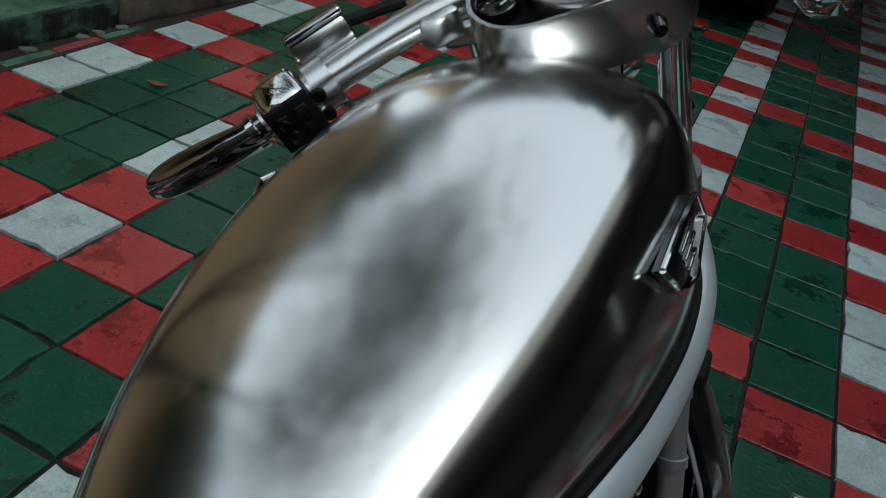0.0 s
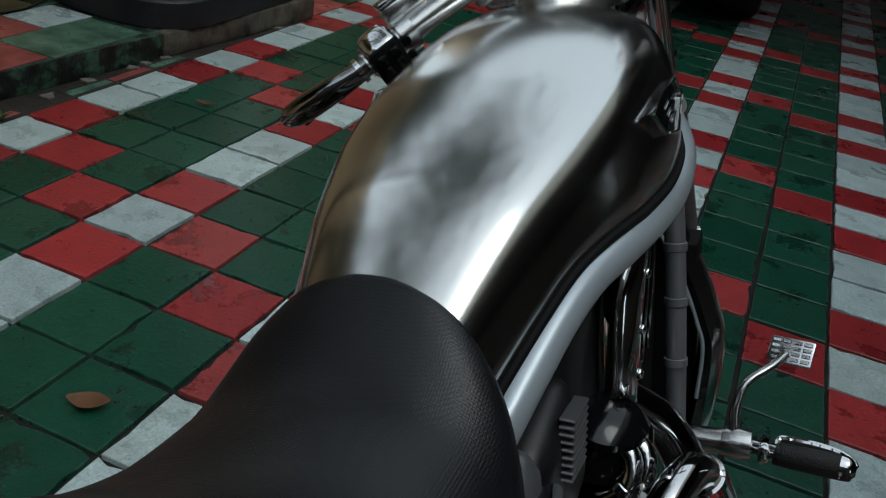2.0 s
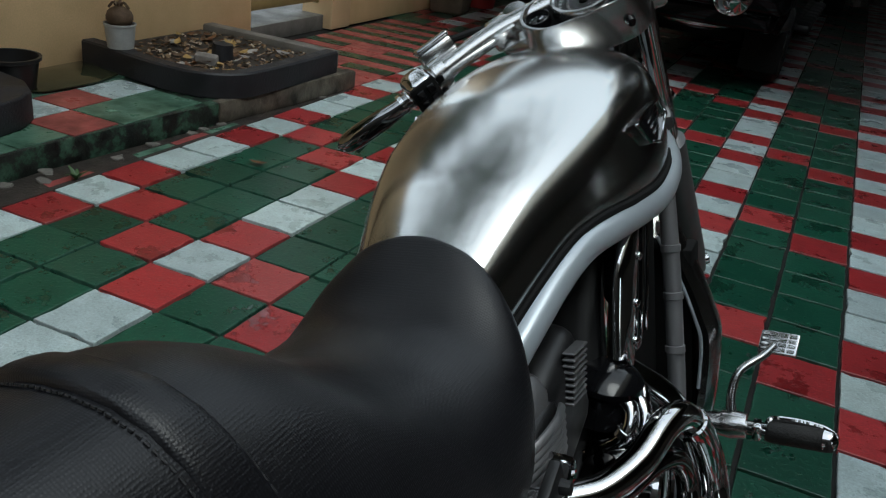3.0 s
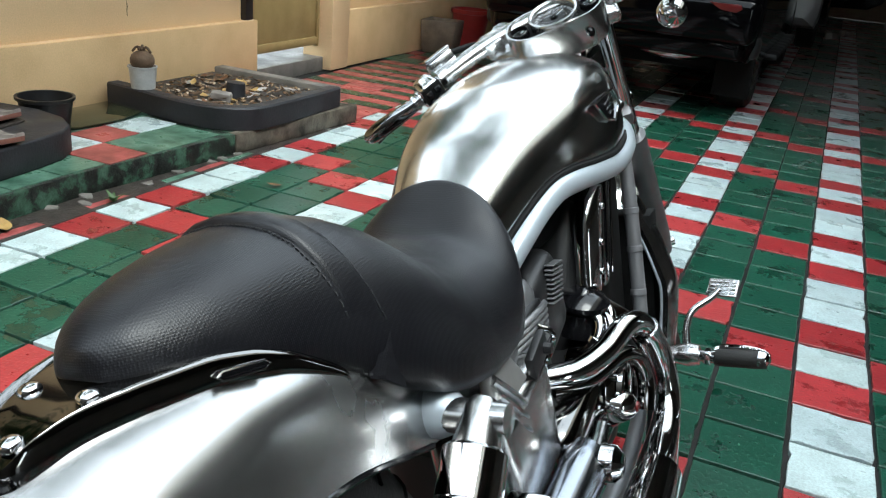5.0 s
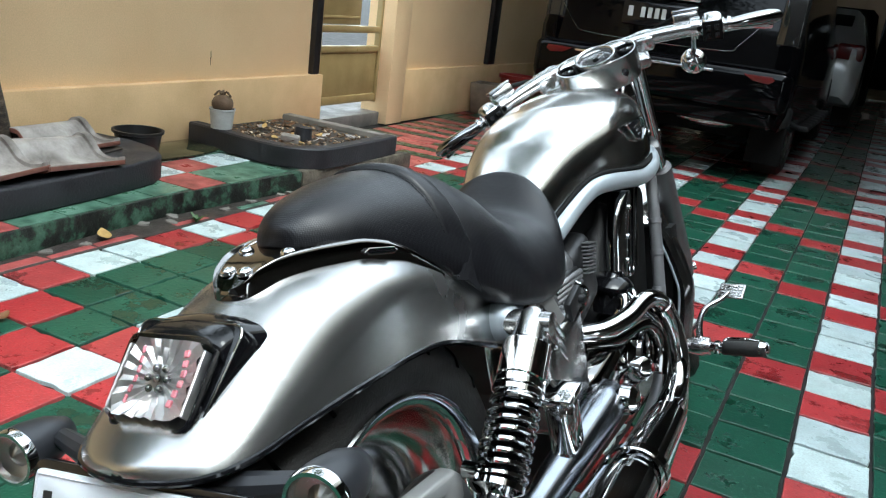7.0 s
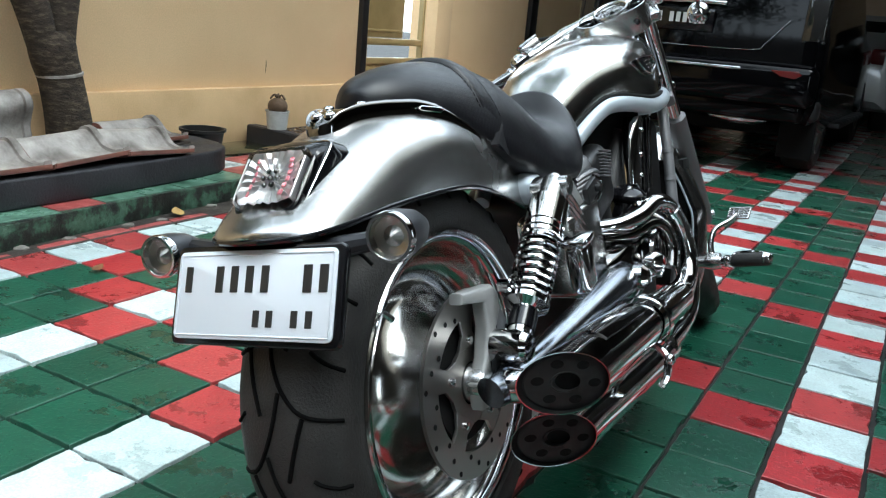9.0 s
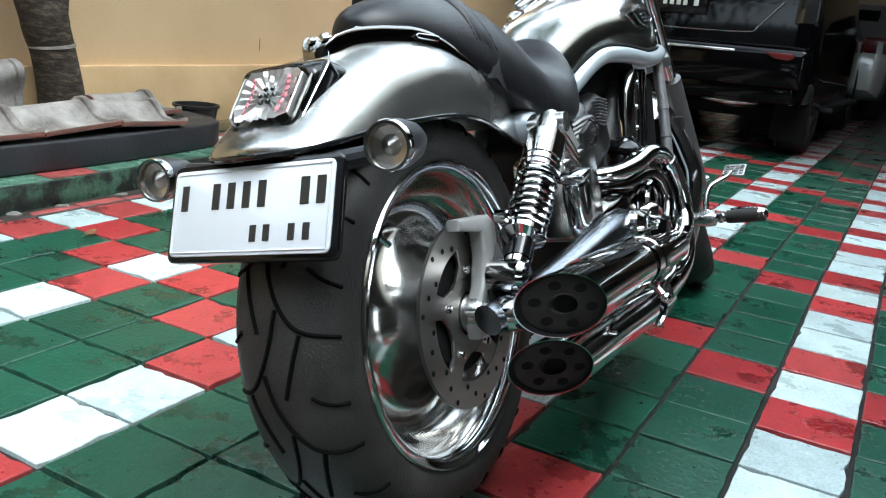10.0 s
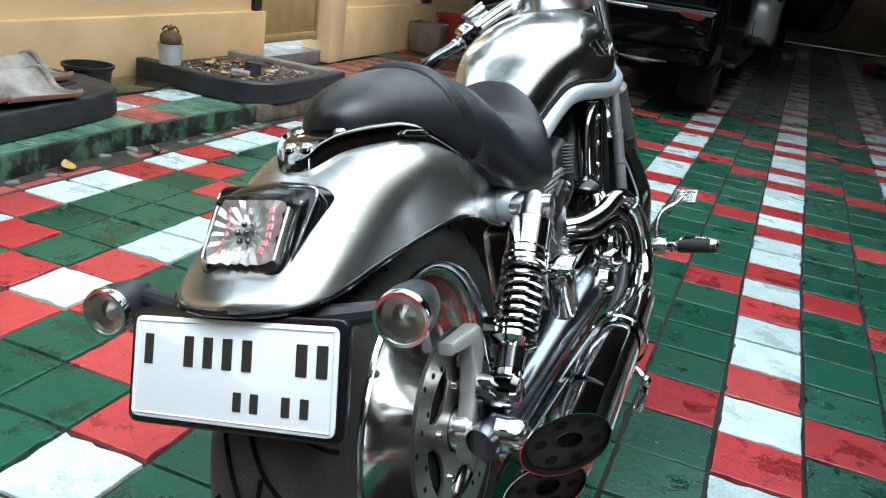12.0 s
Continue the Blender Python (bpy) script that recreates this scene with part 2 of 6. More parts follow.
M_RUBBER = weathered("tyre_rubber", (0.014, 0.0135, 0.013), (0.045, 0.042, 0.039), 0.56, 16, 320, 0.0020, 0.7)
M_RUBBER.node_tree.nodes["Principled BSDF"].inputs["Specular IOR Level"].default_value = 0.38
# near-black tyre rubber: the shade inside the tread grooves, put into colour
M_GROOVESHADE = shader("tread_groove_shade", (0.002, 0.002, 0.002), 0.9)
M_GROOVESHADE.node_tree.nodes["Principled BSDF"].inputs["Specular IOR Level"].default_value = 0.1
M_BLACKGLOSS = shader("gloss_black", (0.005, 0.005, 0.006), 0.12, 0.0, 0.15, 0.05)
M_BLACKGLOSS.node_tree.nodes["Principled BSDF"].inputs["Specular IOR Level"].default_value = 0.35
M_BLACKMATT = shader("matt_black", (0.003, 0.003, 0.003), 0.75)
M_BLACKMATT.node_tree.nodes["Principled BSDF"].inputs["Specular IOR Level"].default_value = 0.2
M_GUNGREY = shader("dark_grey_signal_paint", (0.022, 0.023, 0.027), 0.38, 0.2)
M_LEATHER = shader("black_woven_vinyl", (0.012, 0.012, 0.014), 0.42)
M_LEATHER.node_tree.nodes["Principled BSDF"].inputs["Specular IOR Level"].default_value = 0.38
_n, _l, _b = nodes_of(M_LEATHER)
_tc, _vo = _n.new("ShaderNodeTexCoord"), _n.new("ShaderNodeTexVoronoi")
_vo.inputs["Scale"].default_value, _vo.inputs["Randomness"].default_value = 480.0, 0.25
_l.new(_tc.outputs["Object"], _vo.inputs["Vector"])
_cell = bump(M_LEATHER, ramp(M_LEATHER, _vo.outputs["Distance"], [(0.1, grey(1.0)), (0.6, grey(0.0))]), 0.35, 0.0004)
bump(M_LEATHER, noise_node(M_LEATHER, 14, 2), 0.08, 0.006, _cell)
put(M_LEATHER, ramp(M_LEATHER, _vo.outputs["Distance"], [(0.15, (0.010, 0.010, 0.013)), (0.65, (0.003, 0.003, 0.004))]), "Base Color")
put(M_LEATHER, ramp(M_LEATHER, noise_node(M_LEATHER, 18, 4), [(0.3, grey(0.32)), (0.7, grey(0.44))]), "Roughness")
M_THREAD = shader("seat_thread", (0.010, 0.010, 0.011), 0.6)
M_PLATE = shader("white_plate", (0.66, 0.69, 0.73), 0.4)
M_INK = shader("black_ink", (0.012, 0.012, 0.012), 0.5)
M_DARKLENS = shader("smoked_lens", (0.010, 0.010, 0.010), 0.06, 0.0, 0.6, 0.03)
M_CLEAR = shader("clear_lens", (0.95, 0.95, 0.95), 0.02)
M_CLEAR.node_tree.nodes["Principled BSDF"].inputs["Transmission Weight"].default_value = 1.0
M_CLEAR.node_tree.nodes["Principled BSDF"].inputs["IOR"].default_value = 1.2
M_REDLENS = shader("red_lens", (0.75, 0.24, 0.28), 0.15)
M_FACET = shader("lamp_reflector", (0.66, 0.65, 0.64), 0.36, 1.0)
M_SIGNALBOWL = shader("signal_lamp_bowl", (0.34, 0.33, 0.31), 0.30, 1.0)
M_CAST = shader("cast_silver_paint", (0.34, 0.34, 0.33), 0.42, 0.55)
put(M_CAST, ramp(M_CAST, noise_node(M_CAST, 40, 4), [(0.3, grey(0.38)), (0.7, grey(0.55))]), "Roughness")
M_SHROUD = shader("dark_silver_paint", (0.42, 0.42, 0.425), 0.2, 1.0)
put(M_SHROUD, ramp(M_SHROUD, noise_node(M_SHROUD, 30, 4), [(0.3, grey(0.16)), (0.7, grey(0.24))]), "Roughness")
M_DISC = shader("brake_disc_steel", (0.27, 0.255, 0.24), 0.34, 1.0)
M_DIAL = shader("dial_face", (0.035, 0.035, 0.037), 0.45)
# cars
M_CARBLACK = shader("black_car_paint", (0.0012, 0.0012, 0.0016), 0.06, 0.0, 0.0, 0.04)
M_CARBLACK.node_tree.nodes["Principled BSDF"].inputs["Specular IOR Level"].default_value = 0.16
M_CARSILVER = shader("silver_car_paint", (0.30, 0.30, 0.30), 0.32, 0.5, 0.8, 0.05)
M_CARGLASS = shader("dark_car_glass", (0.004, 0.0045, 0.005), 0.05)
M_CARGLASS.node_tree.nodes["Principled BSDF"].inputs["Specular IOR Level"].default_value = 0.25
M_TAILRED = shader("red_reflector", (0.085, 0.005, 0.005), 0.25)


# ---- geometry helpers: each returns (verts, faces) ----
def loft(rings, cap=True, closed=True):
    n = len(rings[0])
    v = [tuple(p) for r in rings for p in r]
    f = []
    for a in range(len(rings) - 1):
        for k in range(n if closed else n - 1):
            j = (k + 1) % n
            f.append((a * n + k, a * n + j, (a + 1) * n + j, (a + 1) * n + k))
    if cap and closed:
        f.append(tuple(range(n))[::-1])
        f.append(tuple(range((len(rings) - 1) * n, len(rings) * n)))
    return v, f


def smooth_line(pts, steps=6):
    """Catmull-Rom line through points of any dimension."""
    p = [np.array(q, float) for q in pts]
    p = [2 * p[0] - p[1]] + p + [2 * p[-1] - p[-2]]
    out = []
    for a in range(1, len(p) - 2):
        for k in range(steps):
            t = k / steps
            out.append(0.5 * (2 * p[a] + (p[a + 1] - p[a - 1]) * t + (2 * p[a - 1] - 5 * p[a] + 4 * p[a + 1] - p[a + 2]) * t * t
                              + (3 * p[a] - p[a - 1] - 3 * p[a + 1] + p[a + 2]) * t ** 3))
    out.append(p[-2])
    return out


def tube(pts, r, n=12, steps=6, cap=True, flat=1.0):
    """A round bar along a smooth line; rows are x, y, z or x, y, z, radius."""
    rows = [tuple(q) if len(q) == 4 else (*q, r) for q in pts]
    line = smooth_line(rows, steps) if steps > 1 else [np.array(q, float) for q in rows]
    rings, up = [], None
    for k, q in enumerate(line):
        d = Vector([float(c) for c in line[min(k + 1, len(line) - 1)][:3] - line[max(k - 1, 0)][:3]]).normalized()
        if up is None:
            up = d.orthogonal().normalized()
        up = (up - d * up.dot(d)).normalized()
        side = d.cross(up)
        rings.append([Vector([float(c) for c in q[:3]]) + float(q[3]) * (math.cos(a) * up + flat * math.sin(a) * side) for a in (2 * math.pi * i / n for i in range(n))])
    return loft(rings, cap)


def lathe(profile, n=32, m=None, cap=False):
    """Turns (radius, height) rows about the local z axis, then lays the result by m."""
    rings = [[Vector((r * math.cos(a), r * math.sin(a), h)) for a in (2 * math.pi * k / n for k in range(n))] for r, h in profile]
    return xf(loft(rings, cap), m)


def xf(geo, m):
    if m is None:
        return geo
    return [tuple(m @ Vector(p)) for p in geo[0]], geo[1]


def join(*geos):
    v, f = [], []
    for a, b in geos:
        k = len(v)
        v += list(a)
        f += [tuple(i + k for i in q) for q in b]
    return v, f


def box(sx, sy, sz, m=None, bevel=0.004, seg=2):
    bm = bmesh.new()
    bmesh.ops.create_cube(bm, size=1.0)
    bmesh.ops.scale(bm, vec=(sx, sy, sz), verts=bm.verts)
    if bevel > 0:
        bmesh.ops.bevel(bm, geom=bm.edges[:], offset=min(bevel, 0.45 * min(sx, sy, sz)), segments=seg, profile=0.5, affect="EDGES")
    return from_bm(bm, m)


def from_bm(bm, m=None):
    bm.verts.index_update()
    v = [tuple(p.co) for p in bm.verts]
    f = [tuple(q.index for q in p.verts) for p in bm.faces]
    bm.free()
    return xf((v, f), m)


def slab(outline, depth, m=None, bevel=0.0, seg=2):
    """A flat outline in x, y made into a plate from z 0 to depth."""
    bm = bmesh.new()
    f = bm.faces.new([bm.verts.new((x, y, 0)) for x, y in outline])
    r = bmesh.ops.extrude_face_region(bm, geom=[f])
    bmesh.ops.translate(bm, vec=(0, 0, depth), verts=[q for q in r["geom"] if isinstance(q, bmesh.types.BMVert)])
    bmesh.ops.recalc_face_normals(bm, faces=bm.faces)
    if bevel > 0:
        rim = [e for e in bm.edges if abs(e.verts[0].co.z - e.verts[1].co.z) < 1e-6]
        bmesh.ops.bevel(bm, geom=rim, offset=bevel, segments=seg, profile=0.5, affect="EDGES")
    return from_bm(bm, m)


def ball(r, m=None, n=16, squash=(1, 1, 1)):
    bm = bmesh.new()
    bmesh.ops.create_uvsphere(bm, u_segments=n, v_segments=max(6, n // 2), radius=r)
    bmesh.ops.scale(bm, vec=squash, verts=bm.verts)
    return from_bm(bm, m)


def axis_to(p, d, roll=0.0):
    """A pose at p whose z axis points along d."""
    return Matrix.Translation(p) @ Vector(d).to_track_quat("Z", "Y").to_matrix().to_4x4() @ Matrix.Rotation(roll, 4, "Z")


def mesh_data(name, geo, material, angle=35.0):
    me = bpy.data.meshes.new(name)
    me.from_pydata([tuple(float(c) for c in p) for p in geo[0]], [], geo[1])
    bm = bmesh.new()
    bm.from_mesh(me)
    bmesh.ops.recalc_face_normals(bm, faces=bm.faces)
    lim = radians(angle)
    for e in bm.edges:
        e.smooth = not (len(e.link_faces) == 2 and e.calc_face_angle(0) > lim)
    for q in bm.faces:
        q.smooth = True
    bm.to_mesh(me)
    bm.free()
    me.materials.append(material)
    return me


def part(name, geo, material, parent=None, label="", angle=35.0):
    ob = new(name, mesh_data(name, geo, material, angle))
    ob.parent = parent
    return tagged(ob, label)


def thing(name, label, category, m=None, group="", kind=""):
    ob = new(name)
    ob.empty_display_size = 0.1
    if m is not None:
        ob.matrix_world = m
    return tagged(ob, label, category, group, kind)


# ---- setting ----
TILE = 0.2


def tile_colour(i, j):
    """Stripes of white and red every third column, with red diagonals across the green."""
    k, r = divmod(i + 5, 3)
    if r == 0:
        return M_RED if (j - 3 + k) % 5 in (2, 4) else M_WHITE
    return M_RED if (j - (1 if r == 1 else 0) + k) % 5 == 0 else M_GREEN


ground = part("ground", box(90, 90, 0.2, pose(0, 0, -0.112), 0), M_JOINT)
tagged(ground, "dark dirt bed under a tiled yard", "ground", kind="structure")

# cream garden wall with a proud base, a gate gap and its further length
WX = -1.9


def wall_piece(name, y0, y1, label):
    w = part(name, box(0.16, y1 - y0, 2.7, pose(WX - 0.13, (y0 + y1) / 2, 1.35), 0.004), M_WALL)
    tagged(w, label, "wall", kind="structure")
    part("wall_base", box(0.06, y1 - y0, 0.41, pose(WX - 0.03, (y0 + y1) / 2, 0.205), 0.006), M_BASE, w)
    return w


west = wall_piece("wall_west", -6.0, 2.47, "cream painted garden wall with a proud tan base")
part("wall_crack", tube([(WX - 0.0495, 1.425, 0.565, 0.0012), (WX - 0.0495, 1.428, 0.535, 0.0022), (WX - 0.0495, 1.424, 0.515, 0.0016), (WX - 0.0495, 1.427, 0.488, 0.0010)], 0.002, 6, 1), M_BLACKMATT, west, "short dark crack in the paint")
wall_piece("wall_west_far", 3.55, 16.0, "cream painted wall with a tan base beyond the gate")


# ---- the motorcycle, leaning on its side stand; built upright about its rear wheel, then laid over ----
BIKE = pose(0.991, -1.543, 0.0, 0, -13.7, -0.75)
bike = thing("motorcycle", "satin silver power cruiser motorcycle with black seat leaning on its stand", "motorcycle", BIKE)
RX, RY, RZ = 0.006, 0.040, 0.337   # rear axle
SIDE = Matrix(((0, 0, 1, 0), (1, 0, 0, 0), (0, 1, 0, 0), (0, 0, 0, 1)))   # local z to the bike's right


def bike_part(name, geo, material, parent=None, label="", angle=35.0):
    """A part of the frame; ahead of the swing arm the lengths are drawn in a little."""
    v = [(p[0], p[1] if p[1] < 0.2 else 0.2 + 0.957 * (p[1] - 0.2), p[2]) for p in geo[0]]
    return part(name, (v, geo[1]), material, parent, label, angle)


def sections(rows, steps, shape):
    return loft([shape(*r) for r in smooth_line(rows, steps)])


# tank cover
TANK_SHAPE = [(0.0, 0.0), (0.15, 0.005), (0.3, 0.021), (0.45, 0.050), (0.58, 0.090), (0.67, 0.130), (0.74, 0.176), (0.80, 0.236), (0.855, 0.315), (0.905, 0.415), (0.945, 0.530), (0.974, 0.66), (0.993, 0.80), (1.0, 0.93), (0.985, 1.0)]


def tank_ring(y, w, top, low):
    right = [(x * w, y, top - d * (top - low)) for x, d in TANK_SHAPE]
    return right + [(-x, yy, z) for x, yy, z in right[:0:-1]]


tank = bike_part("tank", sections([(0.58, 0.076, 0.735, 0.658), (0.63, 0.089, 0.772, 0.687), (0.70, 0.109, 0.816, 0.726), (0.75, 0.122, 0.838, 0.746), (0.80, 0.135, 0.856, 0.753), (0.85, 0.145, 0.871, 0.752), (0.90, 0.152, 0.884, 0.748),
                              (1.00, 0.158, 0.903, 0.742), (1.08, 0.155, 0.910, 0.747), (1.15, 0.142, 0.903, 0.752), (1.21, 0.118, 0.880, 0.756),
                              (1.255, 0.100, 0.845, 0.758), (1.285, 0.060, 0.800, 0.758), (1.297, 0.02, 0.772, 0.758)], 5, tank_ring), M_SILVER, bike, "satin silver tank cover", 60)
for s in (1, -1):
    edge = [(s * 0.077, 0.575, 0.653), (s * 0.090, 0.63, 0.686), (s * 0.110, 0.70, 0.725), (s * 0.123, 0.75, 0.745), (s * 0.136, 0.80, 0.752), (s * 0.146, 0.85, 0.751), (s * 0.153, 0.90, 0.747), (s * 0.159, 1.00, 0.741), (s * 0.156, 1.08, 0.746), (s * 0.143, 1.15, 0.751)]
    bike_part("tank_trim", tube(edge, 0.0045, 8), M_BLACKMATT, tank, "thin black rubber edge")
    badge = Matrix.Translation((s * 0.1475, 0.995, 0.815)) @ Matrix(((0.28 * s, 0.0, 0.95 * s, 0), (0.0, s, 0.10, 0), (-0.95, 0.08, 0.28, 0), (0, 0, 0, 1)))
    shield = [(-0.020, -0.062), (-0.022, -0.010), (-0.020, 0.052), (0.004, 0.066), (0.024, 0.010), (0.012, -0.032)]
    emblem = bike_part("emblem", slab(shield, 0.008, badge, 0.002), M_BLACKGLOSS, tank, "black and chrome tank emblem")
    bike_part("emblem_rim", tube([tuple(badge @ Vector((x, y, 0.008))) for x, y in shield + shield[:1]], 0.0022, 8, 1), M_CHROME, emblem)
    for k in range(3):
        bike_part("emblem_bar", box(0.003, 0.05 - 0.012 * k, 0.003, badge @ pose(-0.010 + 0.009 * k, 0.008, 0.0085, 0, 0, 4), 0.001), M_CHROME, emblem)



# seat
SEAT_SHAPE = [(0.0, 0.0), (0.2, 0.012), (0.4, 0.055), (0.58, 0.14), (0.73, 0.27), (0.85, 0.43), (0.94, 0.62), (0.99, 0.80), (1.0, 0.92), (0.96, 1.0)]


def seat_ring(y, w, top, low):
    right = [(x * w, y, top - d * (top - low)) for x, d in SEAT_SHAPE]
    return right + [(-x, yy, z) for x, yy, z in right[:0:-1]]


SEAT_ROWS = [(-0.014, 0.010, 0.792, 0.777), (-0.010, 0.024, 0.800, 0.775), (-0.002, 0.036, 0.807, 0.773), (0.012, 0.050, 0.816, 0.771), (0.035, 0.066, 0.824, 0.766), (0.07, 0.082, 0.832, 0.758), (0.11, 0.094, 0.838, 0.742), (0.15, 0.106, 0.840, 0.720),
             (0.19, 0.120, 0.840, 0.694), (0.23, 0.135, 0.836, 0.666), (0.26, 0.146, 0.829, 0.648), (0.29, 0.154, 0.817, 0.634), (0.32, 0.160, 0.801, 0.624), (0.35, 0.163, 0.780, 0.618), (0.385, 0.164, 0.757, 0.612), (0.42, 0.162, 0.741, 0.608), (0.46, 0.160, 0.730, 0.606), (0.50, 0.155, 0.727, 0.610),
             (0.54, 0.144, 0.728, 0.632), (0.57, 0.132, 0.740, 0.660), (0.595, 0.116, 0.760, 0.688), (0.612, 0.099, 0.773, 0.710), (0.622, 0.078, 0.780, 0.735), (0.628, 0.040, 0.782, 0.765)]
seat = bike_part("seat", sections(SEAT_ROWS, 4, seat_ring), M_LEATHER, bike, "black textured vinyl solo seat", 80)


def seat_top(x, y):
    """Height of the seat's skin."""
    w, top, low = [np.interp(y, [q[0] for q in SEAT_ROWS], [q[k] for q in SEAT_ROWS]) for k in (1, 2, 3)]
    d = np.interp(min(abs(x) / w, 1), [q[0] for q in SEAT_SHAPE], [q[1] for q in SEAT_SHAPE])
    return float(top - d * (top - low))


# raised welt with a row of stitches along either side
welt = []
for x in np.linspace(-0.134, 0.134, 37):
    y, k = 0.200 + 0.6 * x * x, 1 - (abs(x) / 0.134) ** 5
    welt.append([(x, y + a, seat_top(x, y + a) + b * k - 0.0015 * (1 - k)) for a, b in ((-0.018, -0.003), (-0.0165, 0.0040), (-0.012, 0.0072), (0.0, 0.0082), (0.012, 0.0072), (0.0165, 0.0040), (0.018, -0.003))])
bike_part("welt", loft(welt), M_LEATHER, seat, angle=60)
for y0 in (0.178, 0.217):
    line = [(x, y0 + 0.6 * x * x, seat_top(x, y0 + 0.6 * x * x) + 0.0014) for x in np.linspace(-0.128, 0.128, 61)]
    for k in range(1, 60):
        a, b = Vector(line[k - 1]).lerp(Vector(line[k]), 0.55), Vector(line[k]).lerp(Vector(line[k + 1]), 0.20)
        bike_part("stitch", tube([tuple(a), tuple(b)], 0.0010, 5, 1), M_THREAD, seat)


# rear fender: a shell with an open wheel arch
FENDER_SHAPE = [(0.0, 0.0), (0.15, 0.01), (0.32, 0.045), (0.48, 0.11), (0.63, 0.22), (0.76, 0.37), (0.87, 0.55), (0.95, 0.76), (1.0, 1.0)]


FENDER_FULL = [0.0, 0.005, 0.022, 0.055, 0.112, 0.195, 0.325, 0.54, 1.0]   # flatter top ahead of the tail light


def fender_drop(a, y):
    """Share of the fender's depth by which its skin has dropped at the share a of its half width."""
    k = min(1.0, max(0.0, (y + 0.14) / 0.18))
    xs = [q[0] for q in FENDER_SHAPE]
    return (1 - k) * np.interp(a, xs, [q[1] for q in FENDER_SHAPE]) + k * np.interp(a, xs, FENDER_FULL)


def fender_ring(y, w, top, low):
    out = [(x * w, y, top - fender_drop(x, y) * (top - low)) for x, d in FENDER_SHAPE]
    out = [(-x, yy, z) for x, yy, z in out[:0:-1]] + out
    inner = [(x * 0.955, yy, z - 0.006 * (1 - abs(x) / w)) for x, yy, z in out]
    return out + inner[::-1]


FENDER_ROWS = [(0.32, 0.120, 0.690, 0.565), (0.27, 0.126, 0.713, 0.580), (0.20, 0.130, 0.738, 0.606), (0.12, 0.131, 0.757, 0.632), (0.04, 0.130, 0.766, 0.640), (-0.04, 0.126, 0.760, 0.640),
                                       (-0.09, 0.121, 0.744, 0.638), (-0.14, 0.116, 0.718, 0.633), (-0.18, 0.111, 0.692, 0.628), (-0.210, 0.104, 0.670, 0.624), (-0.232, 0.093, 0.654, 0.621), (-0.248, 0.078, 0.644, 0.619), (-0.260, 0.058, 0.636, 0.618), (-0.268, 0.034, 0.630, 0.618), (-0.272, 0.008, 0.625, 0.618)]
FENDER_LINE = np.array(smooth_line(FENDER_ROWS, 8))
fender = bike_part("rear_fender", sections(FENDER_ROWS, 5, fender_ring),
              M_FENDER, bike, "satin silver rear fender", 60)
bike_part("fender_edge", tube([(-0.129, 0.05, 0.637), (-0.124, -0.06, 0.636), (-0.115, -0.14, 0.630), (-0.103, -0.210, 0.621), (-0.077, -0.248, 0.616), (-0.034, -0.267, 0.615), (0.0, -0.271, 0.615), (0.034, -0.267, 0.615), (0.077, -0.248, 0.616), (0.103, -0.210, 0.621), (0.115, -0.14, 0.630), (0.124, -0.06, 0.636), (0.129, 0.05, 0.637), (0.13, 0.13, 0.626), (0.128, 0.21, 0.6), (0.124, 0.28, 0.575)], 0.004, 8), M_BLACKGLOSS, fender)


def fender_top(x, y):
    """Height of the fender's skin."""
    w, top, low = [np.interp(y, FENDER_LINE[::-1, 0], FENDER_LINE[::-1, k]) for k in (1, 2, 3)]
    d = fender_drop(min(abs(x) / w, 1), y)
    return float(top - d * (top - low))


# chrome cap that frames the seat's tail
cap_rows = smooth_line([(-0.104, 0.007), (-0.101, 0.017), (-0.092, 0.026), (-0.074, 0.035), (-0.048, 0.045), (-0.01, 0.061), (0.03, 0.075), (0.08, 0.091), (0.12, 0.101), (0.15, 0.108), (0.165, 0.112)], 5)
rings, deck_line = [], []
for y, w in cap_rows:
    end = min(1.0, max(0.0, (0.172 - y) / 0.09)) ** 0.7     # thins out to a point beside the seat
    tail_k = min(1.0, 0.60 + (y + 0.104) / 0.05)
    low = fender_top(min(1.03 * w, 0.129), y) - 0.004
    rim = fender_top(min(w, 0.128), y) + (0.004 + 0.019 * end) * tail_k
    deck = max(rim - 0.003, fender_top(0, y) + 0.011 * tail_k)
    right = [(1.02 * w, low), (1.035 * w, low + 0.35 * (rim - low)), (1.02 * w, low + 0.75 * (rim - low)), (0.985 * w, rim - 0.0015), (0.95 * w, rim), (0.90 * w, rim - 0.001), (0.86 * w, rim - 0.004), (0.80 * w, 0.5 * (rim + deck) - 0.003), (0.5 * w, deck), (0.2 * w, deck)]
    right = [(x, float(y), float(z)) for x, z in right]
    deck_line.append((float(y), float(deck)))
    rings.append(right + [(0.0, float(y), float(deck))] + [(-x, yy, z) for x, yy, z in right[::-1]])
rail = bike_part("grab_rail", loft(rings), M_DARKREFLECT, bike, "polished chrome cap round the seat tail", 60)
for x, y, r in ((-0.0115, -0.083, 0.009), (0.0115, -0.083, 0.009), (-0.030, -0.030, 0.009), (0.030, -0.030, 0.009)):
    bike_part("bolt", lathe([(0.0, 0.005), (r * 0.3, 0.0048), (r * 0.55, 0.0041), (r * 0.78, 0.0029), (r * 0.93, 0.0014), (r, 0.0), (r * 1.03, -0.003)], 24, axis_to((x, y, float(np.interp(y, *zip(*deck_line))) + 0.001), (x * 2, -0.15 if y < -0.05 else 0, 1))), M_CHROME, rail)
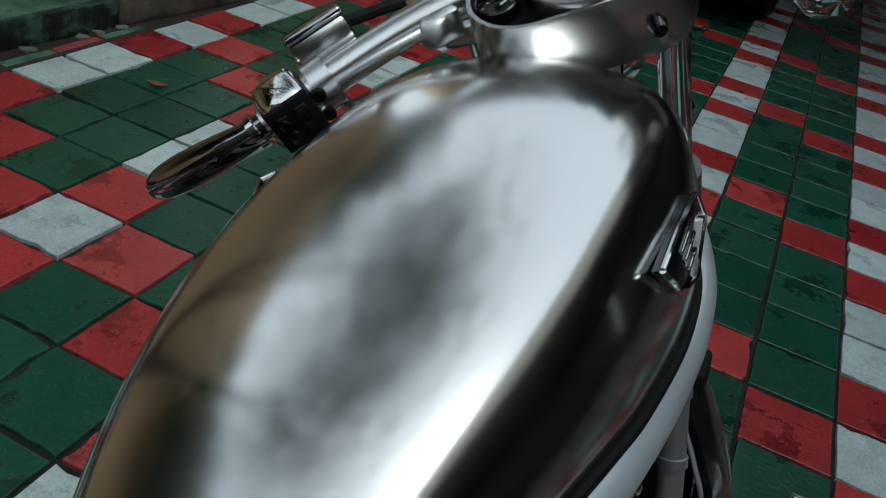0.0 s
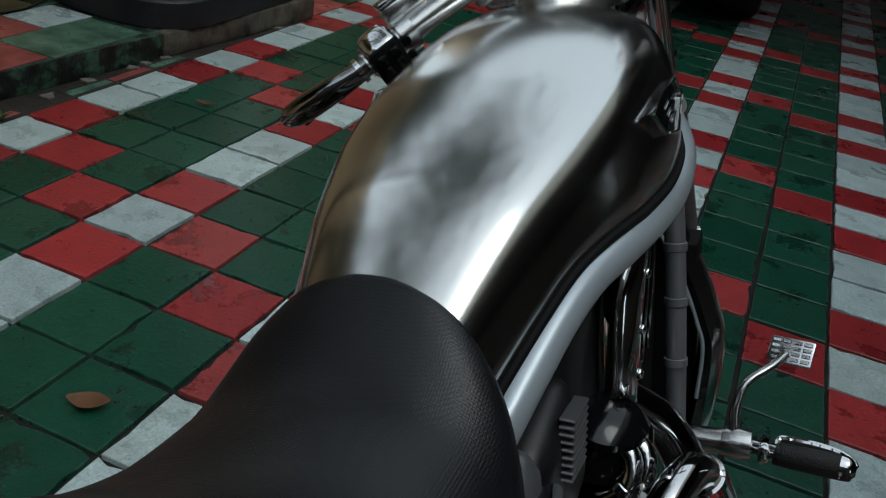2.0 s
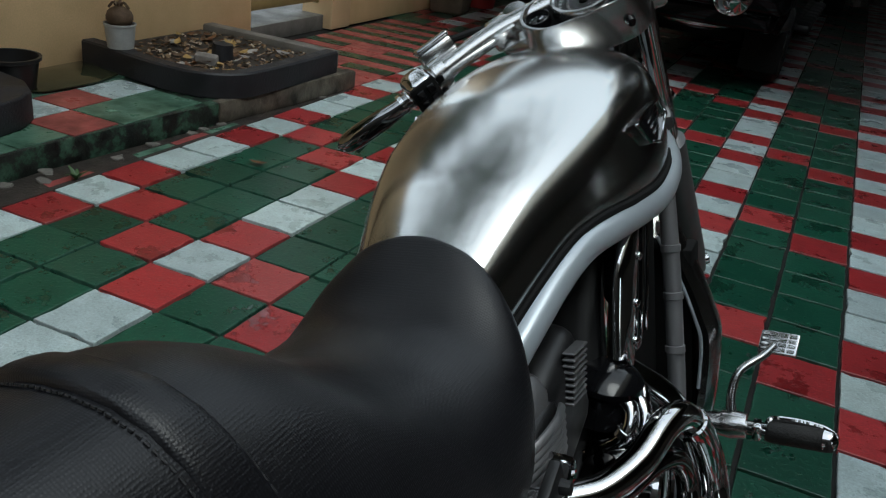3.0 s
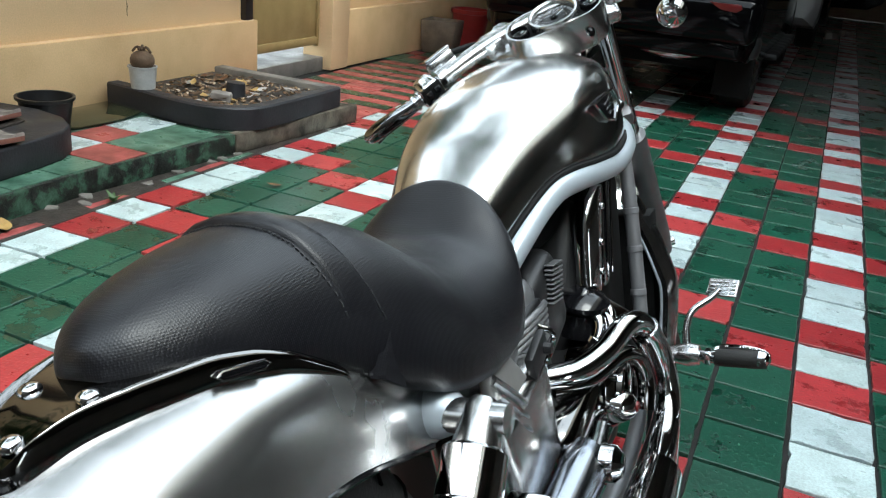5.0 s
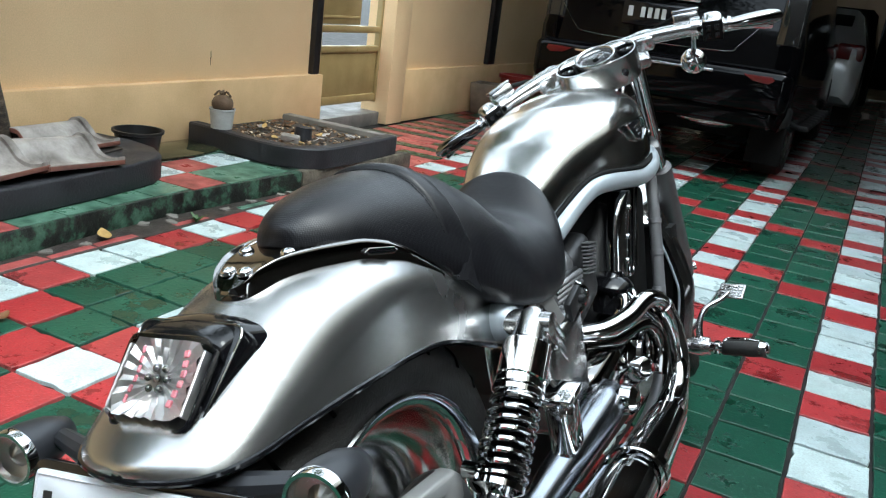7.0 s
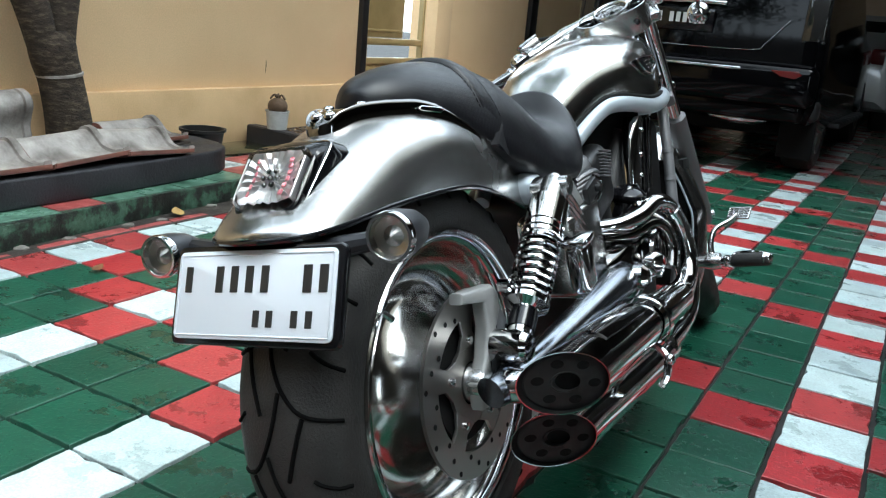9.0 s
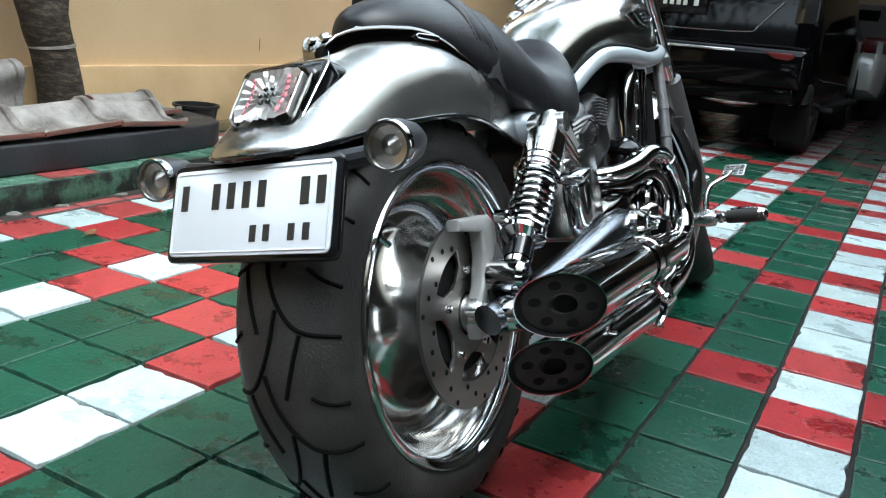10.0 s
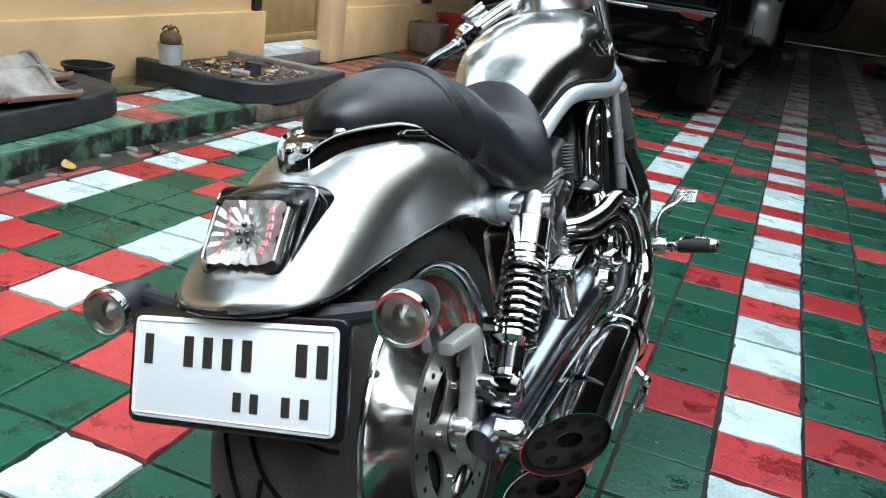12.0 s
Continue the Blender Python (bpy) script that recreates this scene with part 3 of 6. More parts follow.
for s in (1, -1):
    slot_m = pose(s * 0.0895, 0.062, fender_top(0.0895, 0.062) + 0.011, -8, s * -4, s * -17)
    slot = bike_part("rail_slot", slab([(-0.024, 0.0), (-0.019, -0.0035), (0.019, -0.0035), (0.024, 0.0), (0.019, 0.0035), (-0.019, 0.0035)], 0.006, slot_m @ SIDE @ pose(0, 0, -0.003), 0.001), M_BLACKGLOSS, rail)
    bike_part("slot_rim", tube([tuple(slot_m @ SIDE @ Vector((x, y, 0.003))) for x, y in ((-0.024, 0.0), (-0.019, -0.0035), (0.019, -0.0035), (0.024, 0.0), (0.019, 0.0035), (-0.019, 0.0035), (-0.024, 0.0))], 0.0010, 6, 1), M_CHROME, slot)

# tail light: a clear lens in a black surround that follows the fender's tail
tail_tilt = pose(0.0, -0.196, 0.679, 50, 0, 0) @ Matrix.Diagonal((0.95, 0.93, 0.95, 1))


def round_corners(pts, r, n=4):
    """A plan outline whose corners are cut to short curves."""
    out = []
    for k, p in enumerate(pts):
        a, b, c = Vector(pts[k - 1]), Vector(p), Vector(pts[(k + 1) % len(pts)])
        u, v = b + (a - b).normalized() * r, b + (c - b).normalized() * r
        for q in range(n + 1):
            t = q / n
            out.append(tuple((1 - t) ** 2 * u + 2 * t * (1 - t) * b + t * t * v))
    return out


surround = round_corners([(-0.074, 0.072), (0.074, 0.072), (0.057, -0.061), (-0.057, -0.061)], 0.018)
tail = bike_part("tail_light", slab(surround, 0.030, tail_tilt @ pose(0, 0, -0.029), 0.004, 3), M_BLACKGLOSS, bike, "clear tail light in a gloss black surround")
bike_part("lens_rim", tube([tuple(tail_tilt @ Vector((x * 0.99, y * 0.99, 0.0005))) for x, y in surround + surround[:1]], 0.0014, 8, 1), M_CHROME, tail)
lens_out = round_corners([(-0.054, 0.048), (0.054, 0.048), (0.050, -0.047), (-0.050, -0.047)], 0.014)
brow = []
for t in np.linspace(0.0, 1.0, 7):
    a, b = Vector((0.0, -0.124, fender_top(0, -0.124) + 0.004)), tail_tilt @ Vector((0.0, 0.047, 0.0185))
    c, half = a.lerp(b, t), 0.065 - 0.009 * t
    lift = 0.006 * math.sin(math.pi * t)
    brow.append([(x * half, c.y, c.z + lift - 0.010 * x * x * (1 - 0.6 * t) - drop) for x, drop in ((-1.10, 0.022), (-1.06, 0.011), (-1.0, 0.0045), (-0.90, 0.001), (-0.6, 0.0), (0.0, 0.0), (0.6, 0.0), (0.90, 0.001), (1.0, 0.0045), (1.06, 0.011), (1.10, 0.022))])
bike_part("visor", loft(brow), M_BLACKGLOSS, tail, "gloss black brow over the lens", 75)
bike_part("lens_seat", tube([tuple(tail_tilt @ Vector((x * 1.06, y * 1.06, 0.008))) for x, y in lens_out + lens_out[:1]], 0.0034, 8, 1), M_BLACKGLOSS, tail)
# fluted bowl: wedges that fan out from the bulb
spokes, steps = 40, (0.0, 0.10, 0.22, 0.38, 0.56, 0.76, 0.95)
fan_v, fan_f = [], []
for k in range(spokes):
    a = 2 * math.pi * k / spokes
    reach = 1.0 / max(abs(math.cos(a)) / 0.049, abs(math.sin(a)) / 0.044)
    for q, t in enumerate(steps):
        z = 0.004 + 0.013 * t * t + (0.0035 if k % 2 else 0.0) + (0.002 if (q + k // 2) % 2 else 0.0)
        fan_v.append(tuple(tail_tilt @ Vector((0.97 * reach * t * math.cos(a), 0.97 * reach * t * math.sin(a), z))))
for k in range(spokes):
    for q in range(len(steps) - 1):
        a, b = k * len(steps) + q, ((k + 1) % spokes) * len(steps) + q
        fan_f.append((a, a + 1, b + 1, b))
bike_part("reflector", (fan_v, fan_f), M_FACET, tail, "fluted silver lamp bowl", angle=2)
for k in range(7):
    a = k * 2 * math.pi / 6
    bike_part("bulb", ball(0.0042, tail_tilt @ pose(0.0125 * math.cos(a) * (k < 6), 0.0125 * math.sin(a) * (k < 6), 0.013), 8), M_DARKREFLECT, tail)
for x0 in (-0.026, 0.032):
    for q in range(6):
        bike_part("red_segment", box(0.0042 if x0 < 0 else 0.0075, 0.0080, 0.003, tail_tilt @ pose(x0 - 0.002 * abs(q - 2.5), -0.024 + 0.0105 * q, 0.0148, 0, -14 if x0 > 0 else 14, 4 * (q - 2.5)), 0.001, 1), M_REDLENS, tail)
for s in (1, -1):
    bike_part("lens_wall", box(0.004, 0.070, 0.012, tail_tilt @ pose(s * 0.0485, -0.001, 0.014), 0.001, 1), M_FACET, tail)
bike_part("lens", loft([[tuple(tail_tilt @ Vector((x * k, y * k, h))) for x, y in lens_out] for k, h in ((1, 0.004), (1, 0.020), (0.97, 0.025), (0.90, 0.028), (0.5, 0.031), (0.02, 0.032))]), M_CLEAR, tail, angle=60)

# number plate and its bracket; the characters are plain bars
plate_m = pose(0.002, -0.271, 0.548, 70.5, 0, 0)
plate = bike_part("number_plate", slab(round_corners([(-0.142, -0.065), (0.142, -0.065), (0.142, 0.065), (-0.142, 0.065)], 0.014), 0.012, plate_m @ pose(0, 0, -0.008), 0.002), M_BLACKGLOSS, bike, "white number plate in a black frame")
bike_part("plate_face", slab(round_corners([(-0.134, -0.057), (0.134, -0.057), (0.134, 0.057), (-0.134, 0.057)], 0.010), 0.003, plate_m @ pose(0, 0, 0.005), 0.001), M_PLATE, plate, "white plate with embossed border")
bike_part("plate_border", tube([tuple(plate_m @ Vector((x, y, 0.0085))) for x, y in ((-0.129, -0.052), (0.129, -0.052), (0.129, 0.052), (-0.129, 0.052), (-0.129, -0.052))], 0.0011, 6, 1), M_PLATE, plate)
for x, w in ((-0.112, 0.016), (-0.056, 0.017), (-0.030, 0.017), (-0.004, 0.017), (0.022, 0.017), (0.091, 0.018), (0.116, 0.018)):
    bike_part("character_bar", box(w * 0.75, 0.034, 0.002, plate_m @ pose(x, 0.020, 0.0085), 0.0006, 1), M_INK, plate)
for x, w in ((0.012, 0.013), (0.034, 0.013), (0.074, 0.013), (0.097, 0.013)):
    bike_part("character_bar", box(w * 0.8, 0.021, 0.002, plate_m @ pose(x, -0.030, 0.0085), 0.0006, 1), M_INK, plate)
bike_part("plate_bracket", join(box(0.20, 0.05, 0.016, pose(0, -0.226, 0.594, -10), 0.005), box(0.06, 0.03, 0.11, pose(0, -0.240, 0.560, -15), 0.005)), M_BLACKMATT, bike)
for s in (1, -1):
    sm = axis_to((s * 0.198, -0.228, 0.611 if s > 0 else 0.597), (0.10, -1, -0.02)) @ Matrix.Diagonal((0.78, 0.78, 0.9, 1))
    signal = bike_part("turn_signal", lathe([(0.006, -0.075), (0.020, -0.066), (0.032, -0.042), (0.0385, -0.012), (0.0395, 0.008), (0.037, 0.010), (0.037, 0.004), (0.0, 0.003)], 28, sm), M_GUNGREY, bike, "dark grey bullet turn signal")
    bike_part("lens_ring", lathe([(0.0395, 0.008), (0.0405, 0.014), (0.0385, 0.021), (0.034, 0.021), (0.033, 0.012), (0.0395, 0.008)], 28, sm), M_CHROME, signal)
    bike_part("reflector", lathe([(0.034, 0.016), (0.028, 0.006), (0.015, 0.004), (0.006, 0.010), (0.0, 0.013)], 12, sm), M_SIGNALBOWL, signal, angle=5)
    bike_part("lens", lathe([(0.034, 0.018), (0.026, 0.026), (0.012, 0.030), (0.0, 0.031)], 20, sm), M_CLEAR, signal)
    bike_part("signal_arm", tube([(s * 0.05, -0.222, 0.594, 0.015), (s * 0.11, -0.212, 0.598, 0.014), (s * 0.17, -0.198, 0.604, 0.011)], 0.014, 10, 3), M_GUNGREY, signal)


# rear wheel
def wheel_at(h):
    return Matrix.Translation((RX, RY, RZ)) @ SIDE @ pose(0, 0, h)


TYRE = [(0.230, -0.076), (0.236, -0.084), (0.258, -0.090), (0.282, -0.089), (0.300, -0.079), (0.313, -0.061), (0.321, -0.038), (0.325, -0.015), (0.3255, 0.0),
        (0.325, 0.015), (0.321, 0.038), (0.313, 0.061), (0.300, 0.079), (0.282, 0.089), (0.258, 0.090), (0.236, 0.084), (0.230, 0.076), (0.222, 0.0), (0.230, -0.076)]
wheel = bike_part("rear_wheel", lathe([(0.238, 0.090), (0.241, 0.086), (0.239, 0.080), (0.228, 0.078), (0.222, 0.074), (0.214, 0.068), (0.208, 0.048), (0.200, 0.030), (0.180, 0.010), (0.150, 0.004), (0.130, 0.016), (0.114, 0.034), (0.102, 0.056), (0.093, 0.084), (0.090, 0.098), (0.0, 0.100)], 72, wheel_at(0)), M_RIM, bike, "polished dish rear wheel", 50)
bike_part("left_rim", lathe([(0.0, -0.06), (0.05, -0.06), (0.16, -0.03), (0.21, -0.06), (0.238, -0.086), (0.241, -0.082), (0.225, -0.07), (0.212, 0.0), (0.220, 0.07), (0.235, 0.084)], 48, wheel_at(0)), M_RIM, wheel)
bike_part("rim_lip", lathe([(0.222, 0.0745), (0.240, 0.0865), (0.238, 0.0905), (0.228, 0.088), (0.216, 0.076), (0.214, 0.068)], 72, wheel_at(0)), M_CHROME, wheel)
bike_part("valve", tube([tuple(wheel_at(0.05) @ Vector((0.205 * math.cos(a), 0.205 * math.sin(a), 0))) for a in (2.3,)] + [tuple(wheel_at(0.062) @ Vector((0.172 * math.cos(2.3), 0.172 * math.sin(2.3), 0)))], 0.005, 8, 1), M_ALU, wheel)
tyre = bike_part("tyre", lathe(TYRE, 96, wheel_at(0)), M_RUBBER, wheel, "wide black rear tyre with curved grooves", 50)


def tread(a0, path, width=0.0045):
    """A bar on the tread that paints a curved groove's shade: rows of angle and offset across."""
    rows = []
    for a, h in smooth_line(path, 4):
        r = np.interp(abs(h), [0, 0.015, 0.038, 0.061, 0.079, 0.089], [0.3255, 0.325, 0.321, 0.313, 0.300, 0.282])
        t = a0 + a
        rows.append(tuple(wheel_at(h) @ Vector(((r + 0.0002) * math.cos(t), (r + 0.0002) * math.sin(t), 0))))
    return tube(rows, width / 2, 6, 1, True)


for k in range(12):
    a0 = k * 2 * math.pi / 12
    for s in (1, -1):
        off = 0.0 if s > 0 else math.pi / 12
        for path, wide in (([(0.0, s * -0.012), (0.135, s * -0.002), (0.26, s * 0.018), (0.345, s * 0.045), (0.375, s * 0.087)], 0.0064), ([(0.36, s * 0.046), (0.49, s * 0.033), (0.62, s * 0.018)], 0.0066), ([(0.094, s * 0.052), (0.13, s * 0.068), (0.157, s * 0.087)], 0.0058)):
            bike_part("groove_shade", tread(a0 + off, path, wide), M_GROOVESHADE, tyre)

disc = bike_part("brake_disc", lathe([(0.146, 0.0), (0.146, 0.006), (0.104, 0.006), (0.104, 0.0), (0.146, 0.0)], 64, wheel_at(0.110)), M_DISC, wheel, "drilled steel brake disc")
bike_part("disc_carrier", join(lathe([(0.062, 0.001), (0.062, 0.007), (0.034, 0.007), (0.034, 0.001), (0.062, 0.001)], 40, wheel_at(0.107)),
                          *[slab([(0.055, -0.030), (0.078, -0.016), (0.109, -0.020), (0.109, 0.020), (0.078, 0.016), (0.055, 0.030)], 0.006, wheel_at(0.109) @ Matrix.Rotation(k * 2 * math.pi / 5 + 0.3, 4, "Z"), 0.001, 1) for k in range(5)]), M_DISC, disc)
for k in range(5):
    bike_part("disc_bolt", lathe([(0.0, 0.009), (0.006, 0.008), (0.008, 0.0)], 10, wheel_at(0.113) @ Matrix.Rotation(k * 2 * math.pi / 5 + 0.3, 4, "Z") @ pose(0.068, 0, 0)), M_CHROME, disc)
# drilled holes as flat black dots, their inner shade painted on the steel
for k in range(30):
    bike_part("disc_hole_shade", lathe([(0.0, 0.0005), (0.0042, 0.0005), (0.0042, 0.0)], 10, wheel_at(0.1165) @ Matrix.Rotation(k * 2 * math.pi / 30, 4, "Z") @ pose((0.112, 0.125, 0.138)[k % 3], 0, 0)), M_BLACKMATT, disc)
# added black disc that stands for the shade seen through the carrier's windows
bike_part("window_shade", lathe([(0.090, 0.0), (0.088, 0.003), (0.034, 0.003), (0.034, 0.0)], 48, wheel_at(0.1015)), M_BLACKMATT, disc)
bike_part("hub", lathe([(0.0, 0.145), (0.026, 0.145), (0.030, 0.138), (0.030, 0.085)], 28, wheel_at(0)), M_ALU, wheel)

# brake bracket, swing arm and axle nut
caliper = bike_part("brake_caliper", slab([(-0.026, -0.034), (0.028, -0.036), (0.040, -0.006), (0.028, 0.035), (0.040, 0.075), (0.060, 0.105), (0.058, 0.132), (0.040, 0.146), (-0.052, 0.152), (-0.055, 0.136), (0.012, 0.124), (0.014, 0.088), (-0.002, 0.040), (-0.030, 0.008)], 0.026, Matrix.Translation((0.126, RY, RZ)) @ SIDE, 0.006, 3), M_CAST, bike, "cast silver rear brake caliper bracket")
bike_part("caliper_label", box(0.002, 0.03, 0.035, pose(0.1595, RY + 0.01, RZ + 0.02), 0.0), M_BLACKMATT, caliper)
bike_part("caliper_pin", lathe([(0.0, 0.02), (0.010, 0.018), (0.011, 0.0)], 12, Matrix.Translation((0.155, RY + 0.058, RZ + 0.140)) @ SIDE), M_CHROME, caliper)
swing = bike_part("swing_arm", tube([(0.172, 0.0, RZ, 0.020), (0.176, 0.05, RZ, 0.023), (0.178, 0.14, RZ + 0.003, 0.023), (0.180, 0.30, RZ + 0.016, 0.024), (0.184, 0.45, RZ + 0.032, 0.026), (0.186, 0.57, RZ + 0.044, 0.028), (0.186, 0.62, RZ + 0.048, 0.026)], 0.03, 18, 5, True, 1.25), M_SWING, bike, "blue-grey aluminium swing arm")
bike_part("swing_arm_left", tube([(-0.150, 0.00, RZ, 0.034), (-0.155, 0.25, RZ + 0.045, 0.034), (-0.135, 0.52, RZ + 0.09, 0.038)], 0.03, 12, 4), M_ALU, swing)
bike_part("axle_cap", lathe([(0.0, 0.045), (0.012, 0.043), (0.022, 0.034), (0.026, 0.018), (0.028, 0.0)], 24, Matrix.Translation((0.186, RY, RZ)) @ SIDE), M_CHROME, swing)

# shock absorbers
for s in (1, -1):
    a, b = Vector((s * 0.178, 0.290, 0.605)), Vector((s * 0.188, 0.075, 0.395))
    d = (b - a).normalized()
    L = (b - a).length
    sm = axis_to(a, d)
    shock = bike_part("shock_absorber", lathe([(0.0, 0.030), (0.030, 0.030), (0.034, 0.034), (0.034, 0.084), (0.032, 0.086), (0.032, 0.088), (0.0345, 0.090), (0.0345, 0.098), (0.032, 0.100), (0.0355, 0.103), (0.0355, 0.110), (0.031, 0.113), (0.031, 0.116)], 36, sm), M_CHROME, bike, "chrome rear shock absorber with exposed coil spring")
    bike_part("spring", tube([tuple(sm @ Vector((0.0315 * math.cos(t), 0.0315 * math.sin(t), 0.116 + (L - 0.116 - 0.068) * t / (2 * math.pi * 8)))) for t in np.linspace(0, 2 * math.pi * 8, 8 * 16)], 0.0046, 8, 1), M_CHROME, shock)
    bike_part("damper", lathe([(0.022, 0.09), (0.022, L - 0.02)], 20, sm), M_BLACKGLOSS, shock)
    bike_part("lower_cup", lathe([(0.036, L - 0.072), (0.036, L - 0.064), (0.022, L - 0.055), (0.019, L - 0.01), (0.0, L - 0.008)], 28, sm), M_CHROME, shock)
    bike_part("top_mount", join(box(0.036, 0.042, 0.046, sm @ pose(0, 0, 0.012), 0.012, 3), lathe([(0.0, -0.024), (0.014, -0.022), (0.022, -0.010), (0.024, 0.012), (0.026, 0.030)], 24, sm), lathe([(0.0, 0.045), (0.017, 0.043), (0.019, 0.0), (0.019, -0.03)], 20, Matrix.Translation((s * 0.165, 0.292, 0.607)) @ SIDE @ (pose(0, 0, 0) if s > 0 else pose(0, 0, 0, 180)))), M_ALU, shock)
    bike_part("lower_mount", lathe([(0.0, 0.04), (0.02, 0.038), (0.026, 0.03), (0.026, -0.02), (0.0, -0.02)], 24, Matrix.Translation((s * 0.172, 0.07, 0.388)) @ SIDE @ (pose(0, 0, 0) if s > 0 else pose(0, 0, 0, 180))), M_CHROME, shock)
    bike_part("fender_strut", tube([(s * 0.110, 0.30, 0.605, 0.028), (s * 0.135, 0.297, 0.607, 0.028), (s * 0.150, 0.294, 0.607, 0.020), (s * 0.168, 0.292, 0.607, 0.013)], 0.02, 18, 3), M_FRAME, bike, "silver fender strut boss")

# frame tubes
for s in (1, -1):
    bike_part("frame_tube", tube([(s * 0.062, 0.48, 0.565, 0.017), (s * 0.080, 0.57, 0.628, 0.0175), (s * 0.100, 0.655, 0.680, 0.0178), (s * 0.114, 0.717, 0.713, 0.0178), (s * 0.127, 0.772, 0.731, 0.0178), (s * 0.141, 0.84, 0.732, 0.0178), (s * 0.150, 0.92, 0.726, 0.0178), (s * 0.154, 1.00, 0.720, 0.0178),
                             (s * 0.155, 1.06, 0.724, 0.0178), (s * 0.148, 1.13, 0.734, 0.0178), (s * 0.122, 1.22, 0.746, 0.0178), (s * 0.08, 1.30, 0.755, 0.0178)], 0.026, 20, 5), M_FRAME, bike, "light silver perimeter frame tube")
    bike_part("down_tube", tube([(s * 0.128, 1.19, 0.715, 0.0135), (s * 0.140, 1.165, 0.62, 0.0135), (s * 0.150, 1.14, 0.50, 0.0135), (s * 0.160, 1.10, 0.32, 0.0135), (s * 0.165, 0.95, 0.22, 0.015), (s * 0.165, 0.55, 0.21, 0.02)], 0.02, 14, 4), M_TUBE, bike, "grey frame down tube")
    for z_, y_, x_ in ((0.60, 1.160, 0.1423), (0.53, 1.1455, 0.1483), (0.45, 1.1285, 0.1533)):
        bike_part("tube_collar", lathe([(0.0135, -0.006), (0.0152, -0.005), (0.0152, 0.005), (0.0135, 0.006)], 20, axis_to((s * x_, y_, z_), (s * 0.08, -0.2, -1))), M_TUBE, bike)
    # radiator cover: a curved panel flaring out in front of the down tube
    rad = []
    for z, xo in ((0.600, 0.134), (0.555, 0.156), (0.51, 0.176), (0.46, 0.193), (0.418, 0.203), (0.336, 0.198), (0.27, 0.188), (0.20, 0.165)):
        xi = xo - 0.030
        rad.append([(s * xi, 1.238, z), (s * (xi + 0.004), 1.226, z), (s * (xi + 0.016), 1.224, z), (s * (xo - 0.004), 1.236, z), (s * xo, 1.256, z), (s * (xo - 0.004), 1.290, z), (s * (xi - 0.01), 1.290, z)])
    shroud = bike_part("radiator_cover", loft([[tuple(p) for p in q.reshape(-1, 3)] for q in smooth_line([np.array(r).ravel() for r in rad], 4)]), M_SHROUD, bike, "dark silver radiator side cover", 50)
    bike_part("cover_edge", tube([(s * (x - 0.027), 1.226, z) for z, x in ((0.595, 0.136), (0.555, 0.156), (0.51, 0.176), (0.46, 0.193), (0.418, 0.203), (0.336, 0.198))], 0.003, 8, 4), M_FRAME, shroud)
bike_part("radiator", box(0.32, 0.06, 0.34, pose(0, 1.27, 0.40), 0.004), M_BLACKMATT, bike, "black finned radiator")

# engine: crankcase, two cylinders, finned covers
engine = bike_part("engine", join(box(0.27, 0.46, 0.26, pose(0.0, 0.80, 0.325), 0.05, 4), box(0.22, 0.20, 0.24, pose(0.0, 0.62, 0.50, 28), 0.03, 3), box(0.22, 0.20, 0.26, pose(0.0, 0.95, 0.53, -26), 0.03, 3)), M_DARKCASE, bike, "black liquid cooled twin cylinder engine")
for y, z, t in ((0.595, 0.56, 28), (0.985, 0.575, -28)):
    bike_part("cylinder_head", box(0.25, 0.17, 0.12, pose(0, y, z, t), 0.03, 3), M_GREYCASE, engine)
part("head_cover", box(0.060, 0.135, 0.145, pose(0.098, 0.675, 0.572, 20), 0.03, 4), M_DARKCASE, engine)
for k in range(9):
    part("fin", box(0.014, 0.046, 0.0032, pose(0.131, 0.676 + 0.0012 * k, 0.586 + 0.0066 * k, -8), 0.0012, 1), M_GREYCASE, engine)
for k in range(6):
    part("fin", tube([(0.122, 0.532, 0.592 - 0.0085 * k), (0.136, 0.560, 0.603 - 0.0085 * k), (0.140, 0.595, 0.606 - 0.0088 * k), (0.132, 0.632, 0.600 - 0.009 * k)], 0.0030, 8, 4, True, 1.6), M_GREYCASE, engine)
part("fin_cover", box(0.030, 0.10, 0.065, pose(0.116, 0.585, 0.578, 6), 0.014, 3), M_DARKCASE, engine)
bike_part("airbox", box(0.17, 0.52, 0.13, pose(0, 0.90, 0.68), 0.04, 3), M_BLACKMATT, engine)
bike_part("front_mass", box(0.24, 0.16, 0.34, pose(0, 1.10, 0.52), 0.03, 3), M_BLACKMATT, engine)
front_cover = part("cylinder_cover", loft([[(0.126 + 0.022 * math.cos(a), y + w * math.sin(a), z) for a in np.linspace(0, 2 * math.pi, 18, endpoint=False)] for z, y, w in ((0.535, 0.862, 0.010), (0.548, 0.864, 0.024), (0.60, 0.874, 0.028), (0.65, 0.888, 0.032), (0.685, 0.900, 0.030), (0.700, 0.905, 0.012))]), M_CHROME, engine, "chrome cylinder cover")
for z, y in ((0.565, 0.868), (0.612, 0.878), (0.668, 0.895)):
    part("cover_bolt", ball(0.006, pose(0.148, y, z), 10), M_CHROME, front_cover)
panel = part("cylinder_panel", loft([[(0.118 + 0.016 * math.cos(a), y + w * math.sin(a), z) for a in np.linspace(0, 2 * math.pi, 16, endpoint=False)] for z, y, w in ((0.515, 0.955, 0.035), (0.53, 0.955, 0.055), (0.60, 0.968, 0.058), (0.66, 0.985, 0.060), (0.70, 0.995, 0.050))]), M_BLACKGLOSS, engine, "gloss black ribbed cylinder panel")
